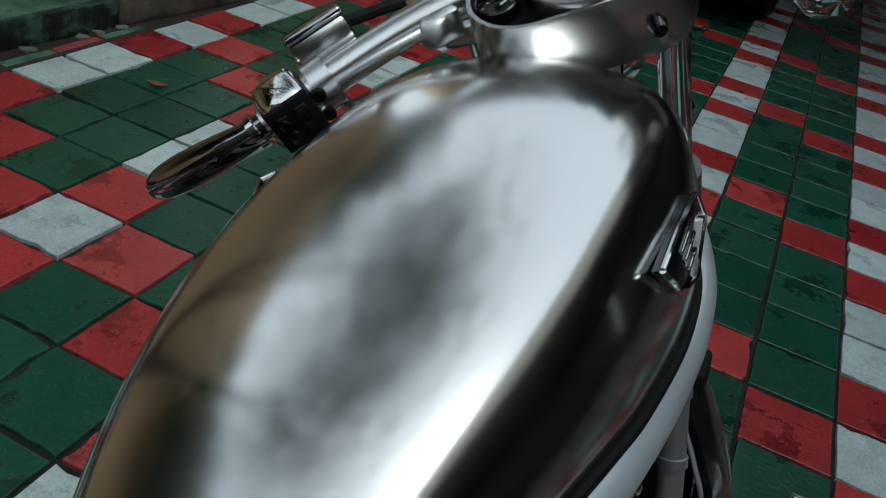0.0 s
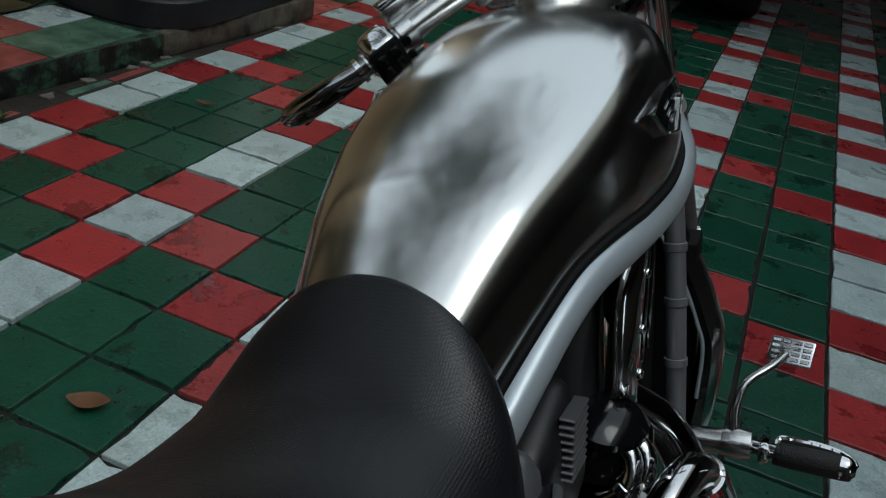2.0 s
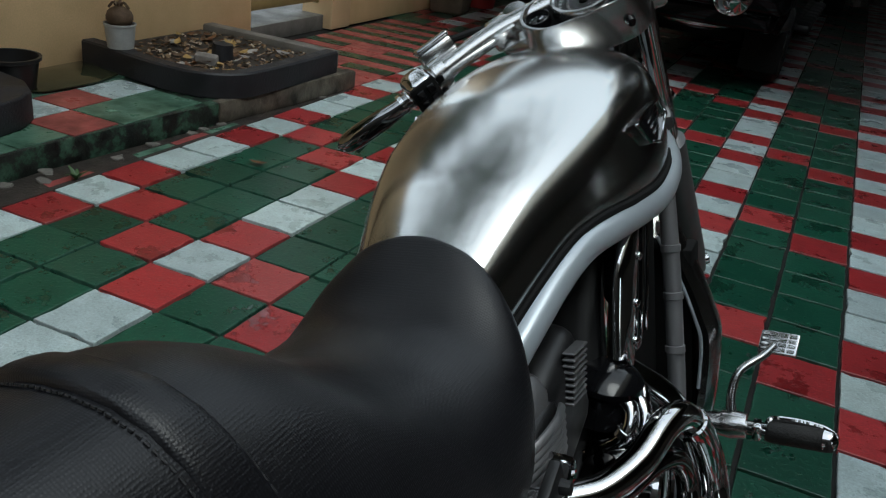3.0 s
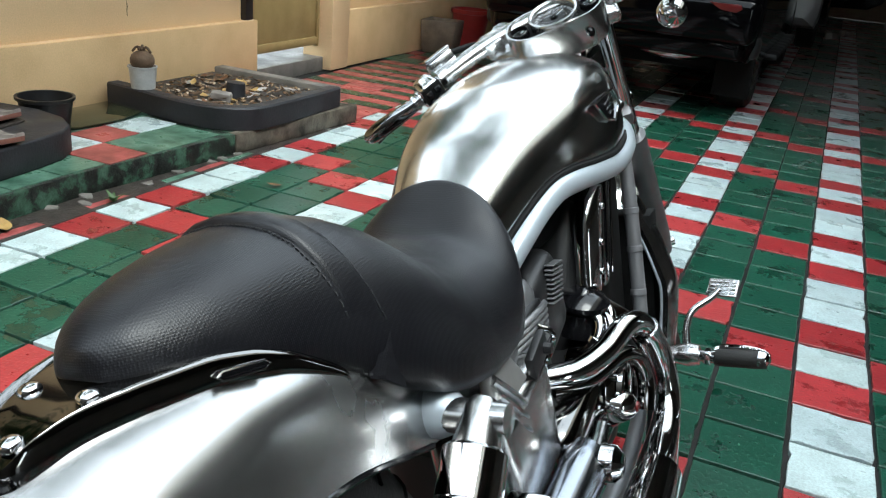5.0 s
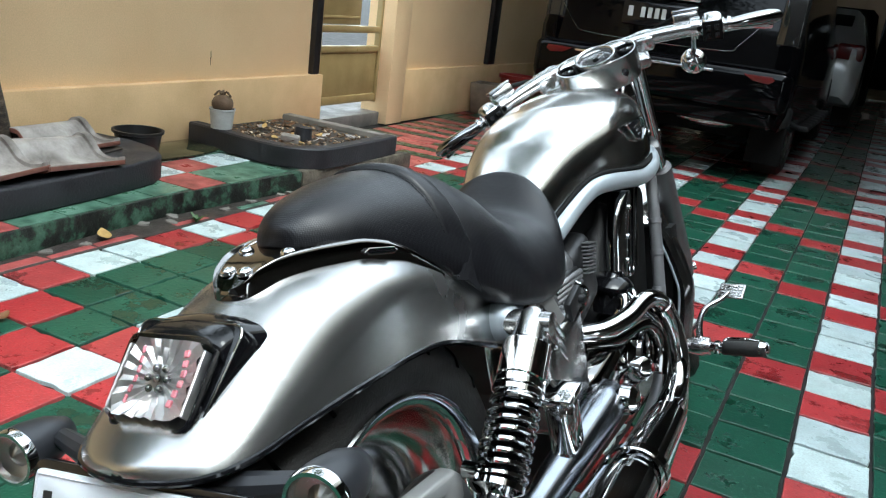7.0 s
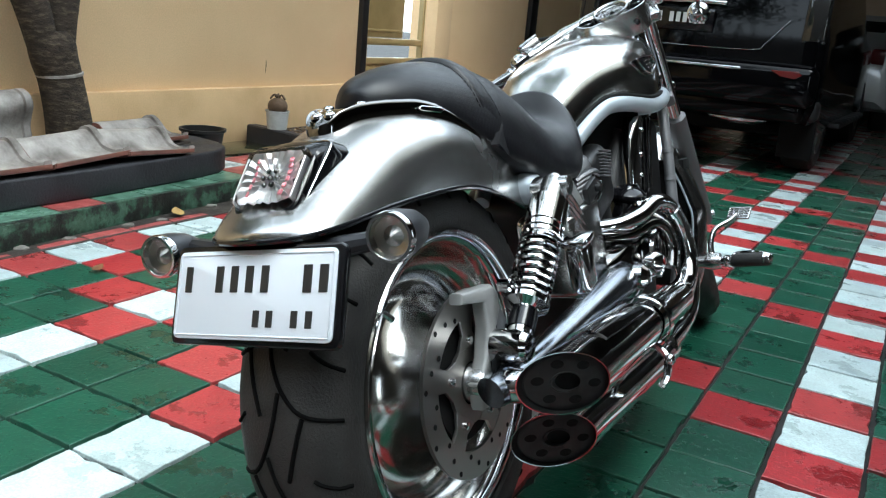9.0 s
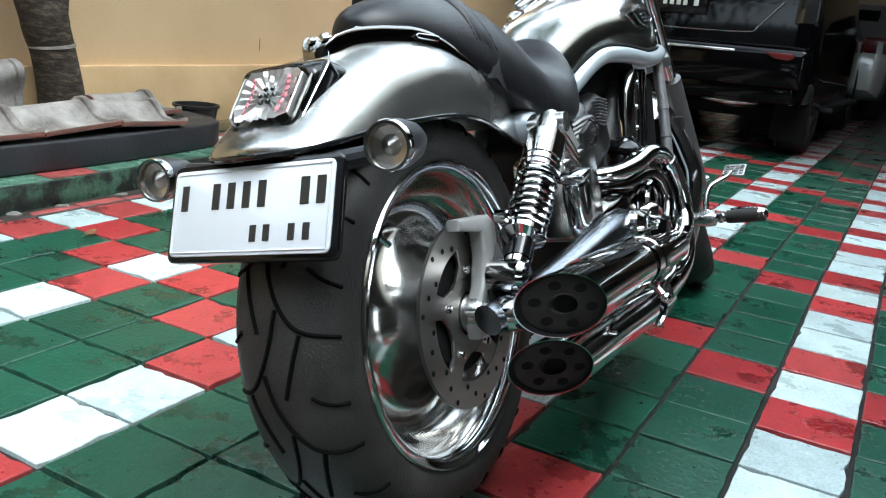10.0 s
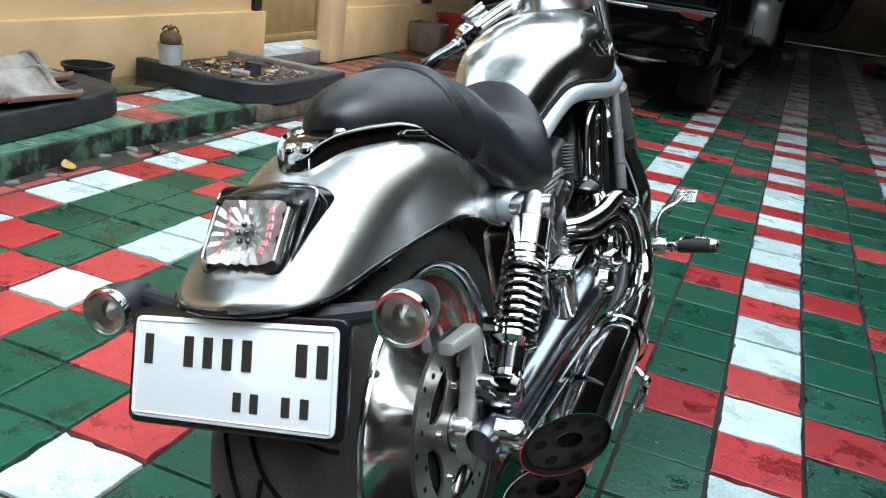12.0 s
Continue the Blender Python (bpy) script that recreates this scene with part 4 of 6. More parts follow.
for y in (0.935, 0.965, 0.995):
    part("panel_strip", tube([(0.134, y - 0.008, 0.525), (0.136, y, 0.60), (0.135, y + 0.016, 0.692)], 0.0022, 8, 3), M_CHROME, panel)
tower = Matrix.Translation((0.118, 0.835, 0.515)) @ Matrix.Rotation(radians(12), 4, "Y")
part("thermostat_housing", lathe([(0.044, -0.040), (0.041, -0.016), (0.036, -0.004), (0.046, 0.006), (0.046, 0.014), (0.036, 0.024), (0.018, 0.031), (0.0, 0.033)], 28, tower), M_BLACKGLOSS, engine, "black housing below the cylinder cover")
for x, y, z, r in ((0.150, 0.800, 0.490, 0.010), (0.150, 0.865, 0.480, 0.009), (0.158, 0.835, 0.470, 0.011)):
    part("hose", tube([(x - 0.05, y - 0.02, z - 0.05), (x, y - 0.01, z - 0.02), (x + 0.004, y + 0.012, z + 0.012), (x - 0.03, y + 0.02, z + 0.03)], r, 12, 5), M_CHROME, engine)
part("hose_clip", lathe([(0.013, -0.006), (0.0145, -0.005), (0.0145, 0.005), (0.013, 0.006)], 18, axis_to((0.152, 0.795, 0.475), (0.3, 0.1, 0.5))), M_CHROME, engine)
# clutch side: stacked round covers, case and oil sight glass
side = Matrix.Translation((0.168, 0.830, 0.395)) @ SIDE
clutch = bike_part("clutch_cover", lathe([(0.0, 0.030), (0.030, 0.029), (0.050, 0.023), (0.066, 0.010), (0.072, -0.006), (0.072, -0.06)], 44, side), M_DARKREFLECT, bike, "round polished clutch cover")
bike_part("cover_ring", lathe([(0.044, 0.0275), (0.047, 0.0315), (0.053, 0.029), (0.055, 0.021)], 40, side), M_CHROME, clutch)
for k in range(5):
    bike_part("cover_bolt", lathe([(0.0, 0.012), (0.005, 0.011), (0.006, 0.0)], 10, side @ Matrix.Rotation(k * 2 * math.pi / 5, 4, "Z") @ pose(0.060, 0, 0.012)), M_CHROME, clutch)
sight = Matrix.Translation((0.196, 0.790, 0.381)) @ SIDE @ Matrix.Diagonal((0.8, 0.8, 0.7, 1))
pump = bike_part("cover_badge", lathe([(0.0, 0.030), (0.012, 0.029), (0.020, 0.024), (0.030, 0.008), (0.034, 0.0), (0.034, -0.05)], 30, sight), M_CHROME, bike, "small round chrome badge on the clutch cover")
bike_part("badge_stone", lathe([(0.0, 0.035), (0.010, 0.034), (0.012, 0.026)], 18, sight), M_TAILRED, pump)
# chrome case; the dark floor it mirrors is painted into its colour
bike_part("side_case", box(0.08, 0.30, 0.15, pose(0.135, 0.74, 0.375, 8), 0.032, 4), M_DARKREFLECT, bike, "polished engine side case with dark reflections in its colour")
bike_part("rear_case", box(0.12, 0.17, 0.17, pose(0.10, 0.50, 0.47, 10), 0.02, 3), M_ALU, bike, "polished plate behind the engine")
side_panel = part("side_panel", slab([(0.375, 0.625), (0.425, 0.626), (0.515, 0.535), (0.500, 0.465), (0.450, 0.468), (0.385, 0.515)], 0.014, Matrix.Translation((0.136, 0, 0)) @ SIDE, 0.005, 3), M_CAST, bike, "brushed aluminium side plate below the seat")
for k in range(3):
    part("frame_stay", tube([(0.150, 0.385 + 0.012 * k, 0.600 - 0.024 * k), (0.155, 0.43 + 0.008 * k, 0.560 - 0.024 * k), (0.152, 0.482 + 0.004 * k, 0.515 - 0.020 * k)], 0.0065, 10, 3), M_ALU, side_panel)
bike_part("stay_bracket", join(box(0.012, 0.06, 0.035, pose(0.155, 0.535, 0.572, 20), 0.003), lathe([(0.0, 0.012), (0.007, 0.011), (0.008, 0.0)], 10, Matrix.Translation((0.160, 0.55, 0.575)) @ SIDE)), M_DARKCASE, bike)
bike_part("wire", tube([(0.150, 0.56, 0.60), (0.165, 0.575, 0.585), (0.158, 0.57, 0.555), (0.15, 0.56, 0.545)], 0.004, 8, 4), M_CHROME, bike)
reservoir = bike_part("brake_reservoir", box(0.040, 0.050, 0.088, pose(0.222, 0.275, 0.470, 12), 0.014, 3), M_CHROME, bike, "chrome brake fluid reservoir")
bike_part("reservoir_cap", box(0.046, 0.055, 0.014, pose(0.222, 0.267, 0.517, 12), 0.005), M_CHROME, reservoir)
bike_part("pivot_cap", lathe([(0.0, 0.030), (0.016, 0.028), (0.026, 0.018), (0.028, 0.0)], 24, Matrix.Translation((0.208, 0.607, RZ + 0.047)) @ SIDE), M_CHROME, bike, "chrome swing arm pivot cap")

# exhaust: headers, two slash-cut mufflers
header_a = part("exhaust_header", tube([(0.060, 0.60, 0.466, 0.0185), (0.115, 0.640, 0.478, 0.0185), (0.157, 0.668, 0.480, 0.0185), (0.187, 0.715, 0.492, 0.0185), (0.204, 0.765, 0.510, 0.0185), (0.217, 0.812, 0.500, 0.019), (0.231, 0.845, 0.458, 0.019), (0.242, 0.858, 0.405, 0.019), (0.247, 0.850, 0.358, 0.020), (0.248, 0.812, 0.326, 0.023), (0.252, 0.74, 0.314, 0.028), (0.260, 0.66, 0.318, 0.034)], 0.024, 26, 6), M_CHROME, bike, "large curved chrome exhaust header")
part("header_shield", tube([(0.120, 0.66, 0.452, 0.012), (0.165, 0.705, 0.452, 0.014), (0.196, 0.755, 0.468, 0.014), (0.213, 0.795, 0.450, 0.014), (0.222, 0.812, 0.405, 0.014), (0.224, 0.790, 0.362, 0.014)], 0.018, 18, 6), M_DARKREFLECT, header_a)
part("header_clamp", lathe([(0.019, -0.007), (0.0225, -0.006), (0.0225, 0.006), (0.019, 0.007)], 28, axis_to((0.223, 0.828, 0.482), (0.014, 0.033, -0.05))), M_CHROME, header_a)
bike_part("exhaust_header", tube([(0.10, 1.02, 0.46, 0.024), (0.16, 1.04, 0.40, 0.026), (0.205, 1.01, 0.32, 0.027), (0.22, 0.94, 0.255, 0.028), (0.225, 0.82, 0.225, 0.029), (0.235, 0.66, 0.225, 0.032)], 0.028, 20, 5), M_CHROME, bike, "chrome lower exhaust header")


def slash_pipe(a, b, r0, r1, normal, n=40, rings=12):
    """A tapering pipe from a to b whose end at b lies in the plane through b with that normal."""
    a, b, nn = Vector(a), Vector(b), Vector(normal).normalized()
    d = (b - a).normalized()
    u = d.orthogonal().normalized()
    w = d.cross(u)
    out = []
    for q in range(rings):
        t = q / (rings - 1)
        ring = []
        for k in range(n):
            ang = 2 * math.pi * k / n
            r = r0 + (r1 - r0) * t ** 0.8
            off = r * (math.cos(ang) * u + math.sin(ang) * w)
            full = -(off.dot(nn)) / d.dot(nn)
            ring.append(a + d * ((b - a).length + full) * t + off)
        out.append(ring)
    inner = [b + (p - b) * 0.975 for p in out[-1]]
    deep = [b + (p - b) * 0.90 - d * 0.03 for p in inner]
    return out, inner, deep


for a, b, r1 in (((0.262, 0.70, 0.318), (0.300, -0.022, 0.366), 0.0475), ((0.228, 0.70, 0.208), (0.246, 0.045, 0.254), 0.0455)):
    out, inner, deep = slash_pipe(a, b, 0.034, r1, (0.765, -0.60, -0.235))
    muff = bike_part("muffler", loft(out, False), M_CHROME, bike, "slash cut chrome muffler with a dark outlet", 60)
    bike_part("outlet_lip", loft([out[-1], inner], False), M_CHROME, muff)
    bike_part("outlet_bore", loft([inner, deep], False), M_BLACKMATT, muff)
    back = (Vector(b) - Vector(a)).normalized()
    mid = Vector(b) - back * 0.010

    def cut_ring(k, sink, at=Vector((0, 0, 0))):
        """The outlet's outline, drawn in by k and sunk into the pipe."""
        return [mid + at + (Vector(p) - Vector(b)) * k - back * sink for p in inner]

    bike_part("baffle_plate", loft([cut_ring(0.985, 0.004), cut_ring(0.90, 0.0), cut_ring(0.36, 0.0), cut_ring(0.34, -0.002), cut_ring(0.31, -0.002), cut_ring(0.30, 0.012)], False), M_BAFFLE, muff, "dark grey perforated baffle plate")
    # baffle holes are black discs on the plate, shade put in as colour
    bike_part("baffle_hole_shade", loft([cut_ring(0.31, 0.010), cut_ring(0.02, 0.011)], True), M_BLACKMATT, muff)
    for k in range(6):
        at = (Vector(inner[(k * len(inner)) // 6]) - Vector(b)) * 0.63
        bike_part("baffle_hole_shade", loft([cut_ring(0.145, 0.001, at), cut_ring(0.14, -0.0006, at), cut_ring(0.02, -0.0006, at)], True), M_BLACKMATT, muff)
bike_part("muffler_clamp", lathe([(0.0475, -0.014), (0.0500, -0.012), (0.0500, 0.012), (0.0475, 0.014)], 36, axis_to((0.277, 0.42, 0.337), (-0.053, 1, -0.067))), M_CHROME, bike)
bike_part("muffler_hanger", join(tube([(0.300, 0.40, 0.300), (0.322, 0.385, 0.285), (0.325, 0.37, 0.255), (0.315, 0.36, 0.235)], 0.007, 8, 3), ball(0.011, pose(0.328, 0.382, 0.28), 10)), M_CHROME, bike)
bike_part("heat_shield", loft([[(0.297 - 0.053 * (y + 0.022) + (0.050 + h) * math.cos(a), y, 0.366 - 0.067 * (y + 0.022) + (0.050 + h) * math.sin(a)) for a, h in [(q, 0.0) for q in np.linspace(0.9, 2.3, 10)] + [(q, -0.003) for q in np.linspace(2.3, 0.9, 10)]] for y in np.linspace(0.10, 0.34, 8)]), M_CHROME, bike, "chrome heat shield over the upper muffler", 50)

# right foot control and brake pedal
FOOT = Matrix.Translation((-0.028, 0.004, 0.014))


def foot_part(name, geo, material, parent=None, label=""):
    return bike_part(name, xf(geo, FOOT), material, parent, label)


foot_part("foot_control", join(tube([(0.165, 1.165, 0.292, 0.016), (0.215, 1.168, 0.292, 0.017), (0.262, 1.170, 0.293, 0.019)], 0.017, 14, 3), lathe([(0.0, 0.02), (0.020, 0.018), (0.023, 0.0), (0.020, -0.02), (0, -0.02)], 20, pose(0.262, 1.170, 0.293, 0, 90, 0))), M_ALU, bike, "aluminium foot control bracket")
peg = foot_part("foot_peg", tube([(0.312, 1.158, 0.296, 0.015), (0.318, 1.157, 0.296, 0.0165), (0.35, 1.152, 0.298, 0.017), (0.388, 1.146, 0.300, 0.017), (0.404, 1.143, 0.301, 0.015), (0.408, 1.142, 0.301, 0.006)], 0.018, 18, 3), M_RUBBER, bike, "black rubber foot peg with chrome cap")
foot_part("peg_cap", tube([(0.392, 1.1455, 0.3015, 0.0176), (0.404, 1.1435, 0.302, 0.0145), (0.410, 1.1425, 0.302, 0.008)], 0.018, 18, 2), M_CHROME, peg)
foot_part("peg_band", tube([(0.312, 1.160, 0.306, 0.005), (0.316, 1.172, 0.309, 0.0055), (0.330, 1.171, 0.312, 0.0055), (0.360, 1.166, 0.314, 0.0055), (0.388, 1.160, 0.313, 0.005), (0.402, 1.150, 0.310, 0.006), (0.407, 1.142, 0.306, 0.006)], 0.005, 10, 4), M_CHROME, peg)
foot_part("peg_joint", join(tube([(0.278, 1.166, 0.294, 0.011), (0.300, 1.161, 0.295, 0.012), (0.315, 1.158, 0.296, 0.013)], 0.011, 12, 2), box(0.014, 0.03, 0.026, pose(0.297, 1.161, 0.295), 0.004)), M_CHROME, peg)
pedal = foot_part("brake_pedal", tube([(0.258, 1.172, 0.300, 0.009), (0.256, 1.182, 0.340, 0.0072), (0.266, 1.20, 0.372, 0.0065), (0.296, 1.230, 0.388, 0.0065), (0.312, 1.245, 0.402, 0.0068)], 0.007, 12, 5), M_ALU, bike, "bent aluminium brake pedal with ribbed pad")
pad_m = pose(0.318, 1.250, 0.4035, 42, 0, -10)
foot_part("pedal_pad", box(0.058, 0.038, 0.007, pad_m, 0.002), M_ALU, pedal)
for i in range(4):
    for j in range(4):
        foot_part("pad_rib", box(0.011, 0.0055, 0.002, pad_m @ pose(-0.0203 + 0.0135 * i, -0.0128 + 0.0085 * j, 0.0042), 0.0008, 1), M_CHROME, pedal)

# ---- steering: forks, front wheel, bars and gauges, turned to the left ----
RAKE, STEER = 36.0, 30.0
ST = Matrix.Translation((0, 1.252, 0.86)) @ Matrix.Rotation(radians(RAKE), 4, "X") @ Matrix.Rotation(radians(STEER), 4, "Z")


FORK = Matrix.Translation((0, 1.252, 0.86)) @ Matrix.Rotation(radians(RAKE), 4, "X") @ Matrix.Rotation(radians(23.0), 4, "Z")


def st(geo):
    return xf(geo, ST)


def fk(geo):
    return xf(geo, FORK)


for s in (1, -1):
    fork = part("fork_leg", fk(tube([(s * 0.097, 0.066, 0.10, 0.0185), (s * 0.097, 0.066, -0.30, 0.0185)], 0.0185, 22, 1)), M_CHROME, bike, "chrome upside of the front fork")
    part("fork_lower", fk(tube([(s * 0.097, 0.066, -0.30, 0.030), (s * 0.097, 0.066, -0.66, 0.030), (s * 0.097, 0.07, -0.74, 0.026)], 0.03, 18, 1)), M_GREYCASE, fork)
    part("clamp_bolt", fk(ball(0.014, pose(s * 0.110, 0.085, -0.20), 10)), M_CHROME, fork)
part("lower_clamp", fk(box(0.215, 0.06, 0.04, pose(0, 0.05, -0.21), 0.012)), M_GREYCASE, bike, "lower fork clamp")
part("upper_clamp", fk(box(0.26, 0.09, 0.03, pose(0, 0.045, 0.075), 0.010)), M_ALU, bike, "polished upper fork clamp")
part("steering_head", fk(tube([(0, 0, 0.06, 0.034), (0, 0, -0.2, 0.034)], 0.034, 18, 1)), M_FRAME, bike)
FW = (0.0, 0.075, -0.725)
fwheel = part("front_wheel", fk(lathe([(0.0, 0.04), (0.04, 0.04), (0.05, 0.02), (0.20, 0.012), (0.225, 0.03), (0.243, 0.045), (0.243, -0.045), (0.225, -0.03), (0.20, -0.012), (0.05, -0.02), (0.04, -0.04), (0.0, -0.04)], 48, Matrix.Translation(FW) @ SIDE)), M_CHROME, bike, "polished front wheel")
part("tyre", fk(lathe([(0.240, -0.05), (0.262, -0.062), (0.290, -0.056), (0.312, -0.035), (0.322, 0.0), (0.312, 0.035), (0.290, 0.056), (0.262, 0.062), (0.240, 0.05)], 64, Matrix.Translation(FW) @ SIDE)), M_RUBBER, fwheel)
part("axle_nut", fk(lathe([(0.0, 0.135), (0.012, 0.133), (0.014, 0.11), (0.014, 0.08)], 12, Matrix.Translation(FW) @ SIDE)), M_CHROME, fwheel)
fr = []
for a in np.linspace(-0.5, 2.2, 16):
    c = Vector(FW) + Vector((0, math.cos(a + 0.4), math.sin(a + 0.4))) * 0.345
    o = Vector((0, math.cos(a + 0.4), math.sin(a + 0.4)))
    fr.append([c + o * (0.012 * math.cos(t * 1.0)) * 1.0 + Vector((0.072 * math.sin(t), 0, 0)) - o * 0.03 * abs(math.sin(t)) for t in np.linspace(-1.5, 1.5, 9)] + [c + o * (0.008 * math.cos(t)) + Vector((0.069 * math.sin(t), 0, 0)) - o * 0.03 * abs(math.sin(t)) for t in np.linspace(1.5, -1.5, 9)])
part("front_fender", fk(loft(fr)), M_SILVER, bike, "satin silver front fender", 60)
part("headlight", fk(lathe([(0.0, -0.10), (0.05, -0.09), (0.085, -0.03), (0.092, 0.03), (0.088, 0.05), (0.0, 0.055)], 28, axis_to((0, 0.17, -0.12), (0, 0.9, -0.45)))), M_CHROME, bike, "chrome headlight")

bar = part("handlebar", st(tube([(-0.285, -0.076, 0.138), (-0.235, -0.056, 0.142), (-0.16, -0.028, 0.144), (-0.09, -0.012, 0.144), (0, -0.008, 0.144), (0.09, -0.012, 0.144), (0.16, -0.028, 0.144), (0.235, -0.056, 0.142), (0.285, -0.076, 0.138)], 0.0165, 18, 5)), M_ALU, bike, "brushed aluminium drag handlebar")
for s in (1, -1):
    part("bar_riser", st(box(0.040, 0.044, 0.036, pose(s * 0.122, -0.016, 0.138, 0, 0, s * -12), 0.008)), M_ALU, bar)
    grip_pts = [(s * 0.283, -0.075, 0.138), (s * 0.305, -0.080, 0.134), (s * 0.335, -0.082, 0.128), (s * 0.375, -0.082, 0.118), (s * 0.400, -0.081, 0.111), (s * 0.411, -0.080, 0.108)]
    grip = part("grip", st(tube([(*p, r) for p, r in zip(grip_pts, (0.0125, 0.0135, 0.016, 0.0170, 0.0135, 0.005))], 0.016, 22, 5)), M_DIMREFLECT, bike, "smooth chrome hand grip")
    part("grip_ring", st(tube([(s * 0.291, -0.077, 0.137), (s * 0.297, -0.079, 0.136)], 0.0165, 18, 2)), M_CHROME, grip)
    box_m = pose(s * 0.262, -0.066, 0.140, 0, s * 4, s * -20)
    housing = part("switch_housing", st(box(0.046, 0.050, 0.056, box_m, 0.016, 4)), M_CHROME, bike, "chrome switch housing")
    part("switch_panel", st(box(0.042, 0.006, 0.046, box_m @ pose(0, -0.0235, 0.003, -8), 0.002)), M_BLACKMATT, housing)
    for i in range(2):
        for j in range(2):
            part("switch_button", st(box(0.012, 0.005, 0.014, box_m @ pose(-0.009 + 0.018 * i, -0.027, -0.006 + 0.019 * j, -8), 0.002)), M_BLACKGLOSS, housing)
    clamp = part("lever_clamp", st(tube([(s * 0.238, -0.057, 0.142, 0.0245), (s * 0.220, -0.050, 0.143, 0.0245)], 0.0245, 22, 1)), M_ALU, bike, "aluminium lever clamp")
    for k in (0.012, -0.012):
        part("clamp_screw", st(lathe([(0.0, 0.004), (0.006, 0.004), (0.006, 0.0)], 12, axis_to((s * 0.229, -0.0775, 0.143 + k), (0, -1, 0.1)))), M_BLACKMATT, clamp)
    res_m = pose(s * 0.222, -0.014, 0.150, -34, s * 4, s * -18)
    res = part("master_cylinder", st(box(0.056, 0.032, 0.026, res_m, 0.006)), M_ALU, bike, "hand lever fluid reservoir with chrome lid")
    part("reservoir_lid", st(box(0.058, 0.034, 0.009, res_m @ pose(0, 0.001, 0.0165), 0.004, 3)), M_DIMREFLECT, res)
    part("hand_lever", st(tube([(s * 0.225, -0.03, 0.126, 0.010), (s * 0.27, -0.040, 0.112, 0.008), (s * 0.34, -0.050, 0.096, 0.007), (s * 0.395, -0.058, 0.076, 0.008)], 0.008, 10, 4)), M_CHROME, bike, "chrome hand lever")
    part("cable", st(tube([(s * 0.20, -0.01, 0.16), (s * 0.13, 0.05, 0.10), (s * 0.06, 0.06, 0.0), (s * 0.03, 0.03, -0.12)], 0.0055, 8, 6)), M_BLACKMATT, bike)
    part("signal_ball", st(lathe([(0.0, -0.034), (0.018, -0.030), (0.031, -0.014), (0.034, 0.002), (0.031, 0.014), (0.024, 0.020), (0.0, 0.022)], 24, axis_to((s * 0.217, -0.035, 0.048), (0, 1, -0.25)) @ Matrix.Scale(0.86, 4))), M_CHROME, bike, "round chrome front turn signal")
    part("signal_stem", st(tube([(s * 0.222, -0.05, 0.12), (s * 0.220, -0.036, 0.07)], 0.006, 8, 1)), M_CHROME, bike)

# gauge cluster: one large and two small dials in a cast pod
G = ST @ pose(0, -0.050, 0.152, -7, 0, 0) @ Matrix.Diagonal((0.94, 0.94, 0.94, 1))
stadium = [(0.048 * k + 0.052 * math.cos(a), 0.052 * math.sin(a)) for k, a in [(1, q) for q in np.linspace(-math.pi / 2, math.pi / 2, 15)] + [(-1, q) for q in np.linspace(math.pi / 2, 1.5 * math.pi, 15)]]


def pod_ring(k, z):
    return [tuple(G @ Vector((x * (1 - (1 - k) * 0.6), y * k, z))) for x, y in stadium]


pod = part("gauge_pod", loft([pod_ring(k, z) for k, z in ((0.80, -0.062), (0.93, -0.056), (0.98, -0.045), (1.0, -0.02), (1.0, 0.012), (0.985, 0.016), (0.92, 0.016), (0.90, 0.012), (0.90, -0.004))]), M_ALU, bike, "polished aluminium instrument pod with three dials")
part("pod_floor", loft([pod_ring(0.895, -0.003), pod_ring(0.895, 0.001)]), M_BLACKMATT, pod)
for x, r in ((0.0, 0.046), (-0.073, 0.018), (0.073, 0.018)):
    part("dial", lathe([(0.0, 0.0), (r * 0.98, 0.0)], 40, G @ pose(x, 0, 0.004)), M_DIAL, pod)
    lift = 0.016 if r > 0.03 else 0.007
    part("bezel", lathe([(r * 0.90, -0.010), (r * 0.92, 0.004), (r * 0.98, 0.007), (r * 1.06, 0.006), (r * 1.09, 0.002), (r * 1.09, -0.014)], 48, G @ pose(x, 0, lift)), M_ALU if r > 0.03 else M_BLACKGLOSS, pod)
    part("dial_ring", lathe([(r * 0.50, 0.0), (r * 0.54, 0.0015), (r * 0.58, 0.0)], 40, G @ pose(x, 0, 0.0048)), M_ALU, pod)
    part("dial_needle", box(0.002, r * 0.7, 0.0015, G @ pose(x + 0.2 * r, 0.1 * r, 0.0075, 0, 0, -60), 0.0005, 1), M_PLATE, pod)
    part("dial_hub", lathe([(0.0, 0.006), (r * 0.14, 0.005), (r * 0.16, 0.0)], 16, G @ pose(x, 0, 0.004)), M_BLACKMATT, pod)
    for k in range(9 if r < 0.04 else 21):
        a = 3.9 - k * 4.7 / (8 if r < 0.04 else 20)
        part("dial_mark", box(0.0016, r * 0.13, 0.001, G @ pose(x + 0.78 * r * math.cos(a), 0.78 * r * math.sin(a), 0.0048, 0, 0, math.degrees(a) - 90), 0, 1), M_PLATE, pod)
    part("glass", lathe([(0.0, 0.003), (r * 0.6, 0.002), (r * 0.9, 0.0)], 32, G @ pose(x, 0, lift - 0.002)), M_CLEAR, pod)
part("pod_screw", lathe([(0.0, 0.010), (0.006, 0.009), (0.008, 0.0)], 12, axis_to(G @ Vector((0.05, -0.052, -0.022)), G.to_3x3() @ Vector((0, -1, 0)))), M_BLACKGLOSS, pod)
